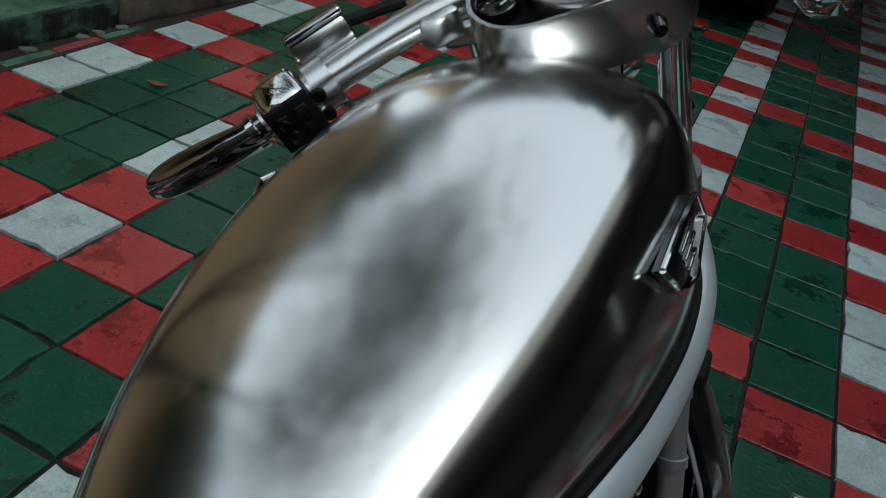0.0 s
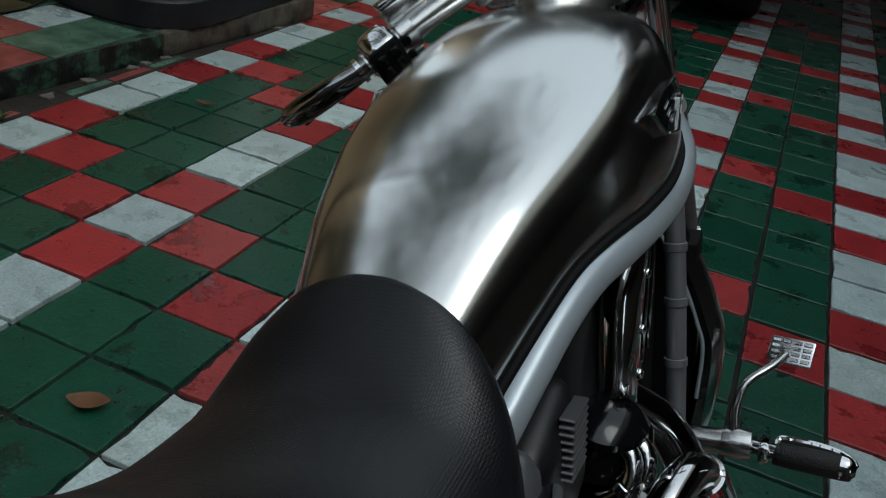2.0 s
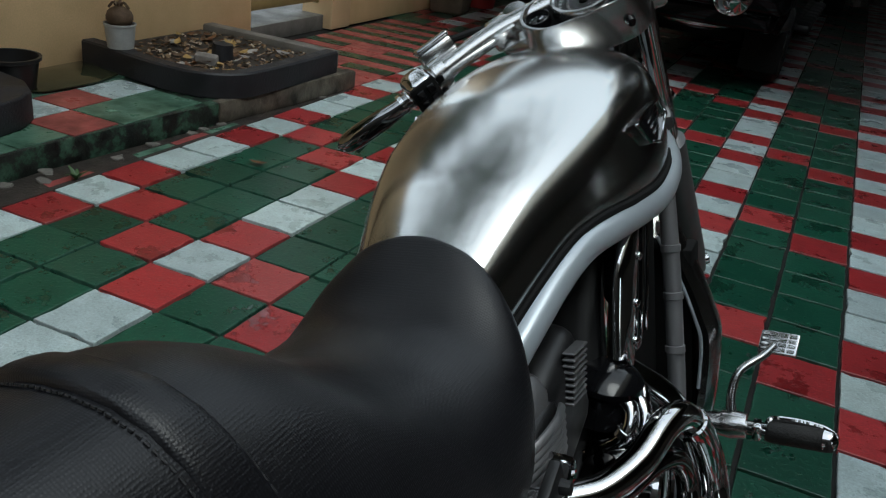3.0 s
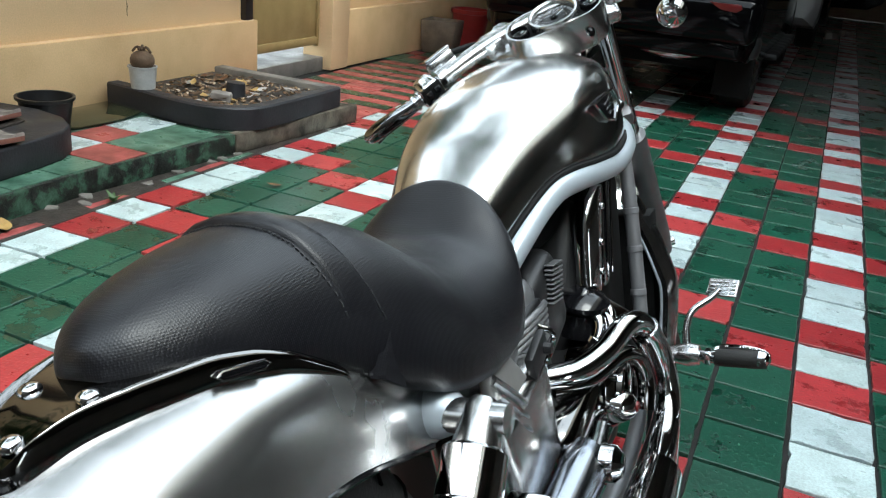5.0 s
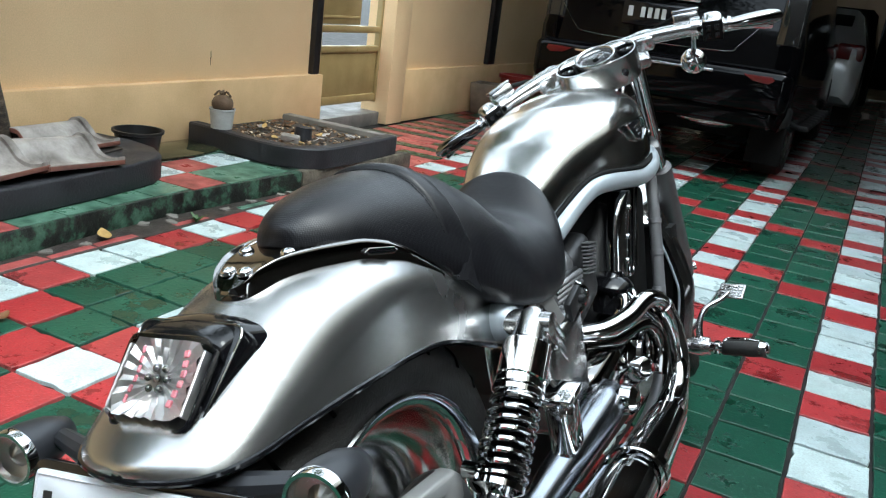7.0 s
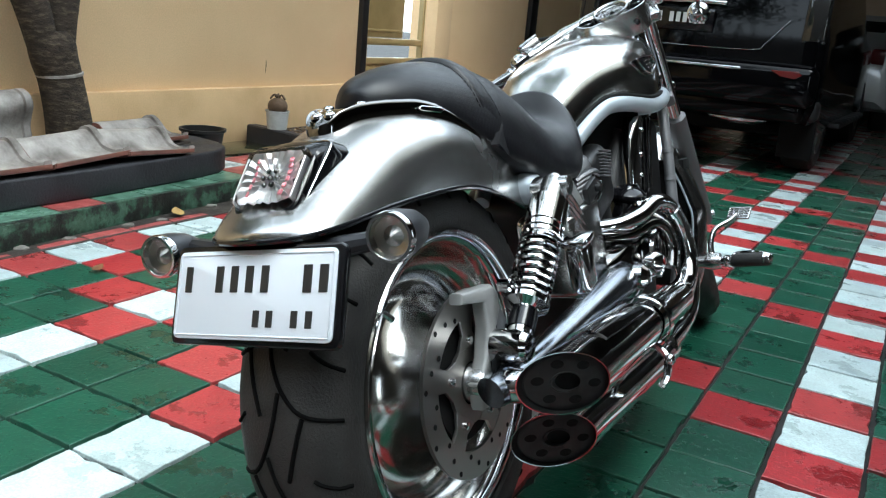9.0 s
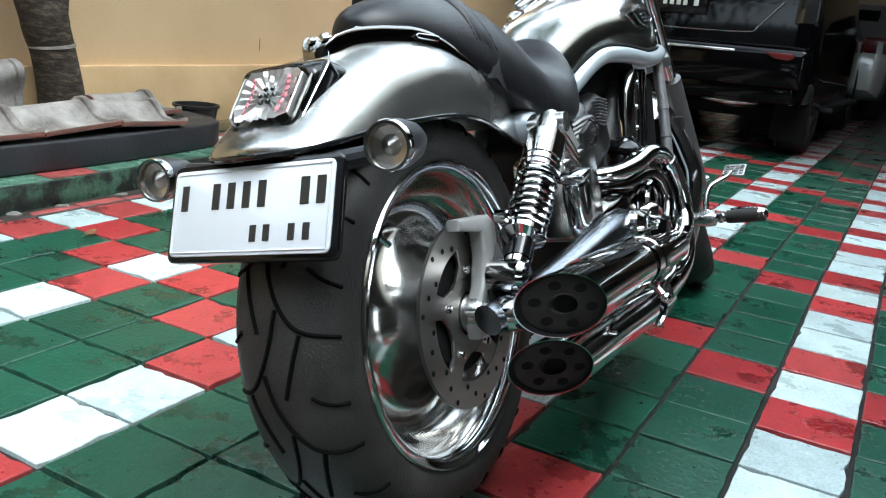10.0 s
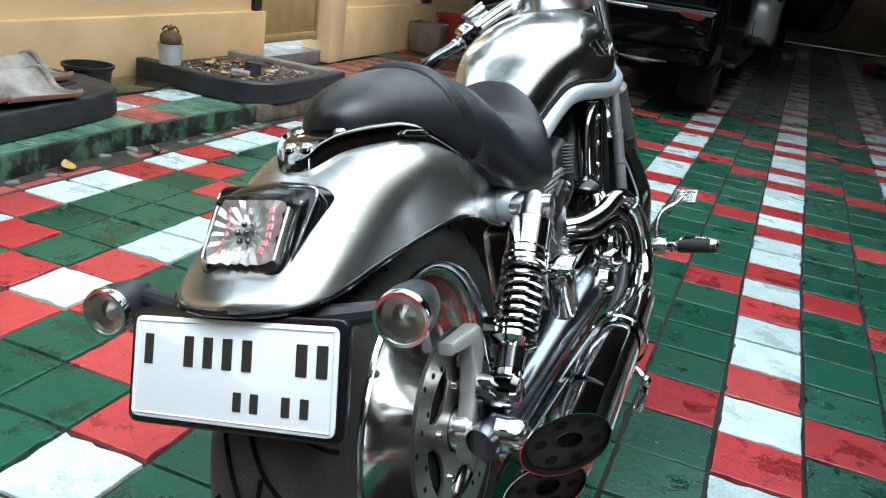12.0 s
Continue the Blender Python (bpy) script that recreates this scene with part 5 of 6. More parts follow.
part("ignition_switch", tube([(0.112, 1.170, 0.790, 0.011), (0.124, 1.168, 0.792, 0.011), (0.128, 1.167, 0.792, 0.006)], 0.011, 16, 1), M_CHROME, bike, "small chrome ignition switch")
part("side_stand", tube([(-0.15, 0.80, 0.25), (-0.25, 0.78, 0.10), (-0.30, 0.77, 0.085)], 0.012, 10, 3), M_BLACKMATT, bike, "black side stand")


# ---- the raised strip along the wall ----
STEP_Z = 0.10


def step_x(y):
    """The step's edge runs at a slight slant to the tiles."""
    return float(np.interp(y, (-6, -1, -0.4, 0.2, 1.08, 2.1), (-1.03, -1.04, -1.11, -1.14, -1.065, -0.99)))


ys = np.linspace(-6.0, 2.1, 19)
step = part("step", slab([(-1.86, -6.0)] + [(step_x(y) - 0.004, y) for y in ys] + [(-1.86, 2.1)], STEP_Z + 0.1, pose(0, 0, -0.108), 0.008), M_GREENKERB)
tagged(step, "low concrete step along the wall, worn green paint on its face", "step", kind="structure")
part("step_end", slab([(step_x(1.13) - 0.05, 1.13), (step_x(1.13) + 0.004, 1.13), (step_x(1.6) + 0.016, 1.6), (step_x(2.1) + 0.008, 2.11), (step_x(2.1) - 0.05, 2.11)], 0.096, pose(0, 0, 0.0), 0.012), M_STAINED, step, "bare concrete end of the step")
gutter = part("gutter", slab([(step_x(y) + 0.0, y) for y in ys[::-1]] + [(-0.99, -6.0), (-0.985, -1.0), (-0.98, 2.1)], 0.02, pose(0, 0, -0.018), 0.002), M_SOIL)
tagged(gutter, "dirt filled gap between the tiles and the step", "gutter", kind="structure")
for i_, (x0, x1, y0, y1, mt) in enumerate(((-1.57, -1.37, 0.86, 1.10, M_WHITE), (-1.57, -1.37, 0.645, 0.855, M_PINK), (-1.57, -1.37, 0.44, 0.64, M_WHITE), (-1.365, -1.105, 0.645, 1.08, M_MINT), (-1.365, -1.125, 0.43, 0.64, M_PINK), (-1.365, -1.14, 0.22, 0.425, M_MINT),
                                             (-1.365, -1.165, 0.0, 0.215, M_MINT), (-1.365, -1.18, -0.215, -0.005, M_MINT), (-1.365, -1.12, -0.64, -0.43, M_PINK), (-1.365, -1.14, -0.425, -0.22, M_MINT), (-1.365, -1.06, -1.1, -0.645, M_MINT), (-1.80, -1.575, 0.86, 0.92, M_PINK), (-1.86, -1.575, 0.925, 1.16, M_MINT), (-1.80, -1.575, 0.58, 0.855, M_MINT))):
    if x0 == -1.365:
        x1 = min(step_x(y0), step_x(0.5 * (y0 + y1)), step_x(y1)) - 0.008
    part("tile", box(x1 - x0 - 0.003, y1 - y0 - 0.003, 0.02, pose((x0 + x1) / 2, (y0 + y1) / 2, STEP_Z - 0.0145), 0.0012, 1), mt, step)
puddle = part("puddle", slab([(-1.86, 0.60), (-1.66, 0.62), (-1.575, 0.72), (-1.56, 0.95), (-1.60, 1.12), (-1.86, 1.17)], 0.006, pose(0, 0, STEP_Z + 0.003), 0.001), M_PUDDLE)
tagged(puddle, "shallow dark puddle on the step by the wall", "puddle", kind="structure")
# cut tile strips, cracked, that fill the edge of the gap
rng = random.Random(31)
for j in range(-13, 6):
    y0, cuts = j * TILE, (1, 2, 3)[rng.randrange(3)] if j < 0 else 1
    for q in range(cuts):
        a, b = y0 + TILE * q / cuts + 0.003, y0 + TILE * (q + 1) / cuts - 0.003
        d = 0.75 * (step_x(a) + 1.003) if j < -2 else -0.042
        left = [(-1.003 + d * rng.uniform(0.75, 1.0), b - 0.012 * rng.random()), (-1.003 + d * rng.uniform(0.8, 1.05), 0.5 * (a + b)), (-1.003 + d * rng.uniform(0.7, 1.0), a + 0.012 * rng.random())]
        part("tile_piece", slab([(-1.003, a), (-1.003, b)] + left, 0.012, pose(0, 0, -0.008 + rng.uniform(-0.003, 0.001)), 0.002, 1), M_PINK if rng.random() < 0.85 else M_MINT, gutter)
for k in range(26):
    y = rng.uniform(-2.4, 1.9)
    x = rng.uniform(step_x(y) + 0.01, -1.045)
    part("rubble", slab([(rng.uniform(0.012, 0.034) * math.cos(a), rng.uniform(0.012, 0.034) * math.sin(a)) for a in np.linspace(0, 6.28, 7, endpoint=False)], 0.010, pose(x, y, -0.001, rng.uniform(-9, 9), rng.uniform(-9, 9)), 0.002, 1), M_CONCRETE, gutter)


def kerb_line(pts, w, h, z0):
    """An upright strip of that thickness and height along a plan line."""
    line = smooth_line(pts, 6)
    rings = []
    for k, q in enumerate(line):
        d = line[min(k + 1, len(line) - 1)] - line[max(k - 1, 0)]
        nx, ny = d[1] / np.hypot(*d), -d[0] / np.hypot(*d)
        e = 0.008
        rings.append([(q[0] + nx * a, q[1] + ny * a, z0 + b) for a, b in ((w / 2, 0), (w / 2, h - e), (w / 2 - e, h), (-w / 2 + e, h), (-w / 2, h - e), (-w / 2, 0))])
    return loft(rings)


bed_a = thing("tree_bed", "raised tree bed with a thick black painted kerb", "planter")
part("kerb", slab([(-1.86, 0.52), (-1.62, 0.55), (-1.45, 0.52), (-1.34, 0.45), (-1.285, 0.36), (-1.255, 0.20), (-1.235, 0.02), (-1.205, -0.37), (-1.20, -0.8), (-1.20, -2.2), (-1.86, -2.2)], 0.115, pose(0, 0, STEP_Z - 0.004), 0.012, 3), M_BLACKKERB, bed_a)
part("soil", slab([(-1.83, 0.40), (-1.62, 0.42), (-1.48, 0.36), (-1.42, 0.10), (-1.38, -2.1), (-1.83, -2.1)], 0.012, pose(0, 0, STEP_Z + 0.106)), M_SOIL, bed_a)
bed_b = thing("planter_bed", "shallow planter with black painted kerb, soil and dead leaves", "planter")
part("kerb", kerb_line([(-1.86, 1.215), (-1.70, 1.20), (-1.50, 1.165), (-1.33, 1.15), (-1.18, 1.17), (-1.08, 1.25), (-1.055, 1.40), (-1.05, 1.70), (-1.055, 1.98)], 0.075, 0.105, STEP_Z - 0.003), M_BLACKKERB, bed_b)
part("kerb_back", box(0.80, 0.08, 0.09, pose(-1.46, 2.03, STEP_Z + 0.044), 0.012), M_CONCRETE, bed_b)
part("soil", slab([(-1.86, 1.25), (-1.70, 1.235), (-1.5, 1.2), (-1.33, 1.19), (-1.2, 1.21), (-1.11, 1.28), (-1.09, 1.40), (-1.085, 1.98), (-1.86, 1.98)], 0.06, pose(0, 0, STEP_Z - 0.002)), M_SOIL, bed_b)
part("stump", tube([(-1.34, 1.50, 0.15, 0.052), (-1.34, 1.50, 0.20, 0.048), (-1.338, 1.502, 0.24, 0.046)], 0.05, 14, 2), M_BLACKKERB, bed_b, "black painted stump")


def leaf_geo(length, width, curl, m, n=6):
    v, f = [], []
    for k in range(n + 1):
        t = k / n
        w = width * math.sin(math.pi * min(0.98, max(0.03, t))) ** 0.8
        z = curl * (t - 0.5) ** 2 * 4 * length
        v += [(-w, t * length, z + 0.3 * w), (0, t * length, z), (w, t * length, z + 0.3 * w)]
    for k in range(n):
        for j in range(2):
            a = 3 * k + j
            f.append((a, a + 1, a + 4, a + 3))
    return xf((v, f), m)


rng = random.Random(11)
for k in range(70):
    mt = (M_DRYLEAF, M_YELLOWLEAF, M_HUSK, M_HUSK, M_CLAY)[k % 5]
    x, y = rng.uniform(-1.78, -1.14), rng.uniform(1.27, 1.92)
    lf = part("dead_leaf", leaf_geo(rng.uniform(0.035, 0.085), rng.uniform(0.010, 0.022), rng.uniform(0.05, 0.2), pose(x, y, 0.161 + 0.012 * rng.random(), rng.uniform(-18, 18), rng.uniform(-18, 18), rng.uniform(0, 360))), mt)
    tagged(lf, "dry brown leaf lying on planter soil", "leaf", "leaves in the planter")
stone = part("brick_piece", box(0.10, 0.055, 0.05, pose(-1.35, 1.40, 0.180, 8, 5, 25), 0.010), M_CLAY)
tagged(stone, "pale broken brick piece on the planter soil", "brick")
for x, y, r, z, mt, n in ((0.065, -0.527, 285, 0.007, M_DRYLEAF, 0.085), (-1.02, -0.14, 60, 0.008, M_YELLOWLEAF, 0.10), (-0.67, -0.85, 20, 0.006, M_DRYLEAF, 0.06), (-0.62, 0.85, 120, 0.006, M_DRYLEAF, 0.065)):
    lf = part("fallen_leaf", leaf_geo(n, 0.26 * n, 0.12, pose(x, y, z, 6, 4, r)), mt)
    tagged(lf, "curled dry leaf on the tiles", "leaf", "leaves on the floor")

# weed in the gap
# leaf litter and chips too small to count
rng = random.Random(17)
chips = [box(rng.uniform(0.008, 0.026), rng.uniform(0.006, 0.018), 0.004, pose(rng.uniform(-1.80, -1.13), rng.uniform(1.26, 1.94), 0.162 + 0.008 * rng.random(), rng.uniform(-30, 30), rng.uniform(-30, 30), rng.uniform(0, 180)), 0, 1) for k in range(420)]
litter = part("leaf_litter", join(*chips), M_LITTER)
tagged(litter, "brown and pale leaf litter on planter soil", "litter", kind="stuff")
weed = thing("weed", "small green weed growing in the gap", "plant", pose(-1.0, 0.31, 0.0))
for k in range(9):
    part("leaf", leaf_geo(0.030 + 0.012 * (k % 3), 0.007, -0.1, pose(0, 0, 0.004, 35 + 5 * (k % 4), 0, k * 40)), M_LEAF, weed)

# bucket with a coconut
bucket = thing("bucket", "dirty white plastic pot holding a coconut", "pot", pose(-1.66, 1.205, STEP_Z + 0.102))
part("pot", lathe([(0.0, 0.0), (0.056, 0.0), (0.065, 0.095), (0.069, 0.098), (0.069, 0.106), (0.063, 0.106), (0.058, 0.02), (0.0, 0.02)], 28), M_PLASTIC_WHITE, bucket)
part("coconut", ball(0.058, pose(0, 0, 0.130), 18, (1, 1, 0.85)), M_HUSK, bucket, "brown coconut")
part("shoot", join(*[tube([(0, 0, 0.165), (0.02 * math.cos(a), 0.02 * math.sin(a), 0.195), (0.045 * math.cos(a), 0.045 * math.sin(a), 0.17 + 0.02 * (k % 2))], 0.006, 6, 3) for k, a in enumerate((0.3, 2.2, 3.6, 5.1))]), M_HUSK, bucket)

# black pot beside the tree bed
bp = thing("flower_pot", "empty black plastic pot beside the tree bed", "pot", pose(-1.70, 0.66, STEP_Z + 0.010))
part("pot", lathe([(0.0, 0.0), (0.092, 0.0), (0.110, 0.108), (0.121, 0.112), (0.121, 0.125), (0.110, 0.125), (0.100, 0.06), (0.0, 0.06)], 32), M_PLASTIC_BLACK, bp)


# roof tiles left on the bed
def roof_tile(m, label):
    """A pantile: a round hump along one side that sweeps out into a flat tray."""
    rows = []
    for y, lift in ((-0.185, 0.0), (-0.18, 0.003), (0.0, 0.0), (0.148, 0.0), (0.152, 0.013), (0.178, 0.014), (0.185, 0.009)):
        top = [(x, y, z + lift) for x, z in smooth_line([(-0.135, 0.0), (-0.128, 0.034), (-0.095, 0.070), (-0.050, 0.072), (-0.012, 0.042), (0.025, 0.014), (0.08, 0.006), (0.125, 0.016), (0.145, 0.026)], 3)]
        rows.append(top + [(x, yy, z - 0.017) for x, yy, z in top[::-1]])
    ob = part("roof_tile", loft(rows), M_CLAY, angle=28)
    # bare red clay on the end and along the tray's edge
    prof = smooth_line([(-0.135, 0.0), (-0.128, 0.034), (-0.095, 0.070), (-0.050, 0.072), (-0.012, 0.042), (0.025, 0.014), (0.08, 0.006), (0.125, 0.016), (0.145, 0.026)], 3)
    end = [[(x, y, z + dz) for y, dz in ((-0.188, -0.001), (-0.183, -0.001), (-0.183, -0.019), (-0.188, -0.019), (-0.188, -0.001))] for x, z in prof]
    part("clay_end", loft(end), M_CLAYRED, ob, "bare red clay edge", 28)
    part("clay_edge", box(0.006, 0.366, 0.017, pose(0.146, 0.0, 0.0165), 0.001), M_CLAYRED, ob, "bare red clay edge")
    ob.matrix_world = m
    return tagged(ob, label, "roof tile", "loose roof tiles")


for x, y, z, rx, ry, rz in ((-1.37, -0.40, 0.238, 3, 3, 4), (-1.38, -0.04, 0.232, -3, 3, 2), (-1.35, -0.78, 0.230, 0, 3, 3), (-1.62, 0.16, 0.230, 0, 2, 6)):
    roof_tile(pose(x, y, z, rx, ry, rz), "weathered grey curved clay roof tile lying on the bed")
roof_tile(pose(-1.70, -0.54, 0.325, 4, 70, 2), "grey curved clay roof tile standing against the trunk")

# tree
tree = thing("tree", "tree with ringed grey-brown trunk and leafy crown", "tree", pose(-1.765, -0.07, STEP_Z + 0.10))
trunk_rows = [(0, -0.010, -0.02, 0.118), (0.0, -0.018, 0.04, 0.104), (0.0, -0.035, 0.16, 0.097), (-0.005, -0.060, 0.30, 0.094), (-0.005, -0.085, 0.38, 0.098), (0.0, -0.100, 0.44, 0.098), (0.0, -0.110, 0.50, 0.075)]
trunk = part("trunk", tube(trunk_rows, 0.08, 26, 6), M_BARK, tree)
for z_, y_, r_ in ((0.315, -0.062, 0.0955), (0.03, -0.017, 0.107)):
    part("bark_ring", lathe([(r_ - 0.004, -0.008), (r_ + 0.003, -0.006), (r_ + 0.0035, 0.005), (r_ - 0.004, 0.008)], 26, pose(-0.004, y_, z_, 6)), M_CLAY, trunk, "pale scar ring round the bark")
limbs = [[(0, -0.135, 0.36, 0.052), (0.004, -0.155, 0.46, 0.064), (0.004, -0.192, 0.60, 0.072), (-0.03, -0.29, 0.9, 0.070), (-0.05, -0.38, 1.3, 0.06), (0.05, -0.7, 2.2, 0.045), (0.2, -0.9, 3.2, 0.03)], [(0, -0.050, 0.36, 0.052), (0.004, -0.058, 0.46, 0.062), (0.004, -0.046, 0.60, 0.068), (0.0, 0.02, 0.9, 0.068), (0.05, 0.15, 1.3, 0.06), (0.25, 0.5, 2.2, 0.045), (0.6, 0.9, 3.2, 0.03)],
         [(0, 0.0, 1.0, 0.05), (0.4, 0.1, 1.9, 0.04), (1.1, 0.3, 2.8, 0.03), (1.7, 0.5, 3.4, 0.02)]]
for q in limbs:
    part("limb", tube(q, 0.05, 16, 5), M_BARK, tree)
rng = random.Random(5)
lv, lf_ = [], []
# the low clusters hang out of view, added to darken reflections and the wall
for k in range(6800):
    c = rng.choice(((0.5, -0.6, 3.5), (0.9, 0.6, 3.6), (1.5, 0.4, 3.7), (0.2, -1.3, 3.4), (1.2, -0.7, 3.9), (0.6, 1.4, 3.5), (0.9, -1.9, 3.6), (1.2, -0.1, 3.3), (1.0, 0.3, 3.3), (1.2, -0.1, 3.4), (0.2, -1.2, 1.75), (0.2, -1.9, 1.8), (0.25, -2.7, 1.8), (0.2, -1.5, 2.2), (0.2, -2.3, 2.2), (0.4, 1.2, 2.2), (0.3, 1.9, 2.3)))
    if c[0] > 0.95 and rng.random() < 0.55:
        continue
    p = Vector((c[0] + rng.gauss(0, 0.55 if c[2] > 2.5 else 0.20), c[1] + rng.gauss(0, 0.6 if c[2] > 2.5 else 0.42), c[2] + rng.gauss(0, 0.28 if c[2] > 2.5 else 0.18)))
    m = Matrix.Translation(p) @ Euler((rng.uniform(-0.9, 0.9), rng.uniform(-0.9, 0.9), rng.uniform(0, 6.3))).to_matrix().to_4x4()
    s = rng.uniform(0.06, 0.11)
    b = len(lv)
    lv += [tuple(m @ Vector(q)) for q in ((0, -s, 0), (0.38 * s, 0, 0.01), (0, s, 0), (-0.38 * s, 0, 0.01))]
    lf_.append((b, b + 1, b + 2, b + 3))
crown = part("crown", (lv, lf_), M_LEAF, tree)
tagged(crown, kind="stuff")

# downpipe at the wall's end, gate, and what lies past it
pipe = part("downpipe", box(0.07, 0.075, 2.3, pose(WX - 0.045, 2.40, 1.56), 0.01), M_PLASTIC_BLACK)
tagged(pipe, "black square downpipe at the wall's end", "pipe")
gate = thing("gate", "tan painted metal gate with panels, closed", "gate", pose(WX - 0.12, 2.50, 0.0))
for z, h in ((0.20, 0.06), (0.56, 0.05), (0.70, 0.05), (1.55, 0.06)):
    part("rail", box(0.05, 0.86, h, pose(0, 0.43, z), 0.012), M_GATE, gate)
for y in (0.03, 0.84):
    part("stile", box(0.05, 0.06, 1.42, pose(0.004, y, 0.87), 0.010), M_GATE, gate)
part("panel", box(0.02, 0.76, 0.34, pose(0, 0.43, 0.38), 0.004), M_GATE, gate)
part("panel", box(0.02, 0.50, 0.80, pose(0, 0.30, 1.13), 0.004), M_GATE, gate)
part("panel_moulding", box(0.03, 0.46, 0.02, pose(0.004, 0.30, 0.78), 0.006), M_GATE, gate)
post = part("gate_post", box(0.24, 0.24, 2.7, pose(WX - 0.10, 3.45, 1.35), 0.008), M_WALL)
tagged(post, "cream square gate post", "post")
outside = part("backdrop_lane", box(0.05, 6.0, 3.0, pose(WX - 3.0, 3.0, 1.5), 0), M_PLASTIC_WHITE)
tagged(outside, "pale far side of the lane outside", "backdrop", kind="structure")
pave = part("lane_pavement", box(3.0, 6.0, 0.1, pose(WX - 1.55, 3.0, 0.04), 0.004), M_CONCRETE)
tagged(pave, "pale wet concrete lane outside the gate", "pavement", kind="structure")
shelf = part("lane_stall", box(0.4, 1.4, 0.42, pose(WX - 2.6, 3.3, 0.30), 0.01), M_GREYCASE)
tagged(shelf, "low stall in the lane outside", "stall")
rng = random.Random(8)
for k in range(7):
    it = part("lane_clutter", box(0.10, 0.10, 0.14, pose(WX - 2.5, 2.9 + 0.13 * k, 0.578), 0.01), (M_PLASTIC_RED, M_PLASTIC_WHITE, M_CONCRETE)[k % 3])
    tagged(it, "small goods seen through the gate", "clutter", "goods in the lane")

# by the far wall
def square_ring(half, z):
    return [(x * half, y * half, z) for x, y in ((-1, -0.92), (-0.92, -1), (0.92, -1), (1, -0.92), (1, 0.92), (0.92, 1), (-0.92, 1), (-1, 0.92))]


blk = part("concrete_planter", loft([square_ring(h, z) for h, z in ((0.115, 0.0), (0.135, 0.02), (0.152, 0.20), (0.155, 0.27), (0.150, 0.278), (0.120, 0.278), (0.114, 0.20))]), M_TUB, angle=50)
blk.matrix_world = pose(-1.725, 4.92, 0.0, 0, 0, 8)
tagged(blk, "square brown concrete plant tub by the wall", "planter")
part("soil", loft([square_ring(0.116, 0.19), square_ring(0.116, 0.205)]), M_SOIL, blk)
rp = thing("flower_pot", "red plastic pot by the wall", "pot", pose(-1.70, 5.50, 0.0))
part("pot", lathe([(0.0, 0.0), (0.13, 0.0), (0.17, 0.30), (0.185, 0.305), (0.185, 0.34), (0.165, 0.34), (0.13, 0.03), (0, 0.03)], 30), M_PLASTIC_RED, rp)
dk = part("wall_post", box(0.05, 0.16, 2.2, pose(WX - 0.02, 5.25, 1.52), 0.01), M_PLASTIC_BLACK)
tagged(dk, "dark vertical post fixed on the far wall", "post")


# ---- vehicles ----
def car(name, label, w, h, length, m, paint, rear_rows, glass=True, belt=0.95):
    """A van-like body from side sections, with wheels, lamps and a plate."""
    c = thing(name, label, "car", m)

    def ring(y, half, low, top, inset):
        pts = [(half * 0.96, low), (half, low + 0.12), (half, belt - 0.05), (half * 0.985, belt + 0.02), (half - inset, top - 0.08), (half - inset - 0.09, top)]
        return [(x, y, z) for x, z in pts] + [(-x, y, z) for x, z in pts[::-1]]

    part("body", loft([ring(*r) for r in rear_rows]), paint, c, angle=30)
    for s in (1, -1):
        for y in (0.82, length - 0.85):
            wh = part("wheel", lathe([(0.0, 0.10), (0.12, 0.10), (0.19, 0.09), (0.215, 0.11), (0.215, 0.0)], 32, Matrix.Translation((s * (w / 2 - 0.11), y, 0.345)) @ SIDE @ pose(0, 0, 0, 0 if s > 0 else 180)), M_ALU, c)
            part("tyre", lathe([(0.21, -0.11), (0.31, -0.115), (0.34, -0.09), (0.345, 0.0), (0.34, 0.09), (0.31, 0.115), (0.21, 0.11)], 40, Matrix.Translation((s * (w / 2 - 0.11), y, 0.345)) @ SIDE), M_RUBBER, wh)
    return c


suv = car("car", "black sport utility car parked tail first on the tiles", 1.80, 1.85, 4.6, pose(-0.015, 3.82, 0.0, 0, 0, -1.5), M_CARBLACK,
          [(0.0, 0.80, 0.46, 0.72, 0.02), (0.02, 0.88, 0.42, 0.80, 0.02), (0.06, 0.92, 0.40, 1.05, 0.05), (0.12, 0.93, 0.40, 1.40, 0.10), (0.30, 0.93, 0.40, 1.78, 0.14), (0.8, 0.93, 0.30, 1.84, 0.15), (2.8, 0.93, 0.30, 1.80, 0.15), (3.5, 0.92, 0.30, 1.15, 0.06), (4.5, 0.86, 0.34, 0.98, 0.04), (4.6, 0.75, 0.42, 0.80, 0.03)])
part("bumper", box(1.84, 0.20, 0.30, pose(0, 0.03, 0.66), 0.07, 4), M_CARBLACK, suv)
part("bumper_skirt", box(1.74, 0.16, 0.18, pose(0, 0.06, 0.49), 0.06, 4), M_CARBLACK, suv)
part("silencer", ball(0.21, pose(0.37, 0.26, 0.385), 24, (1.05, 0.45, 0.22)), M_ALU, suv, "pale metal silencer under the tail")
part("underbody", box(1.30, 3.6, 0.16, pose(0, 2.4, 0.33), 0.03, 3), M_BLACKMATT, suv)
part("step_strip", box(1.00, 0.03, 0.020, pose(-0.09, -0.072, 0.752), 0.006), M_CHROME, suv, "chrome bumper strip")
part("rear_window", box(1.30, 0.02, 0.46, pose(0, 0.140, 1.46, -9), 0.03, 3), M_CARGLASS, suv)
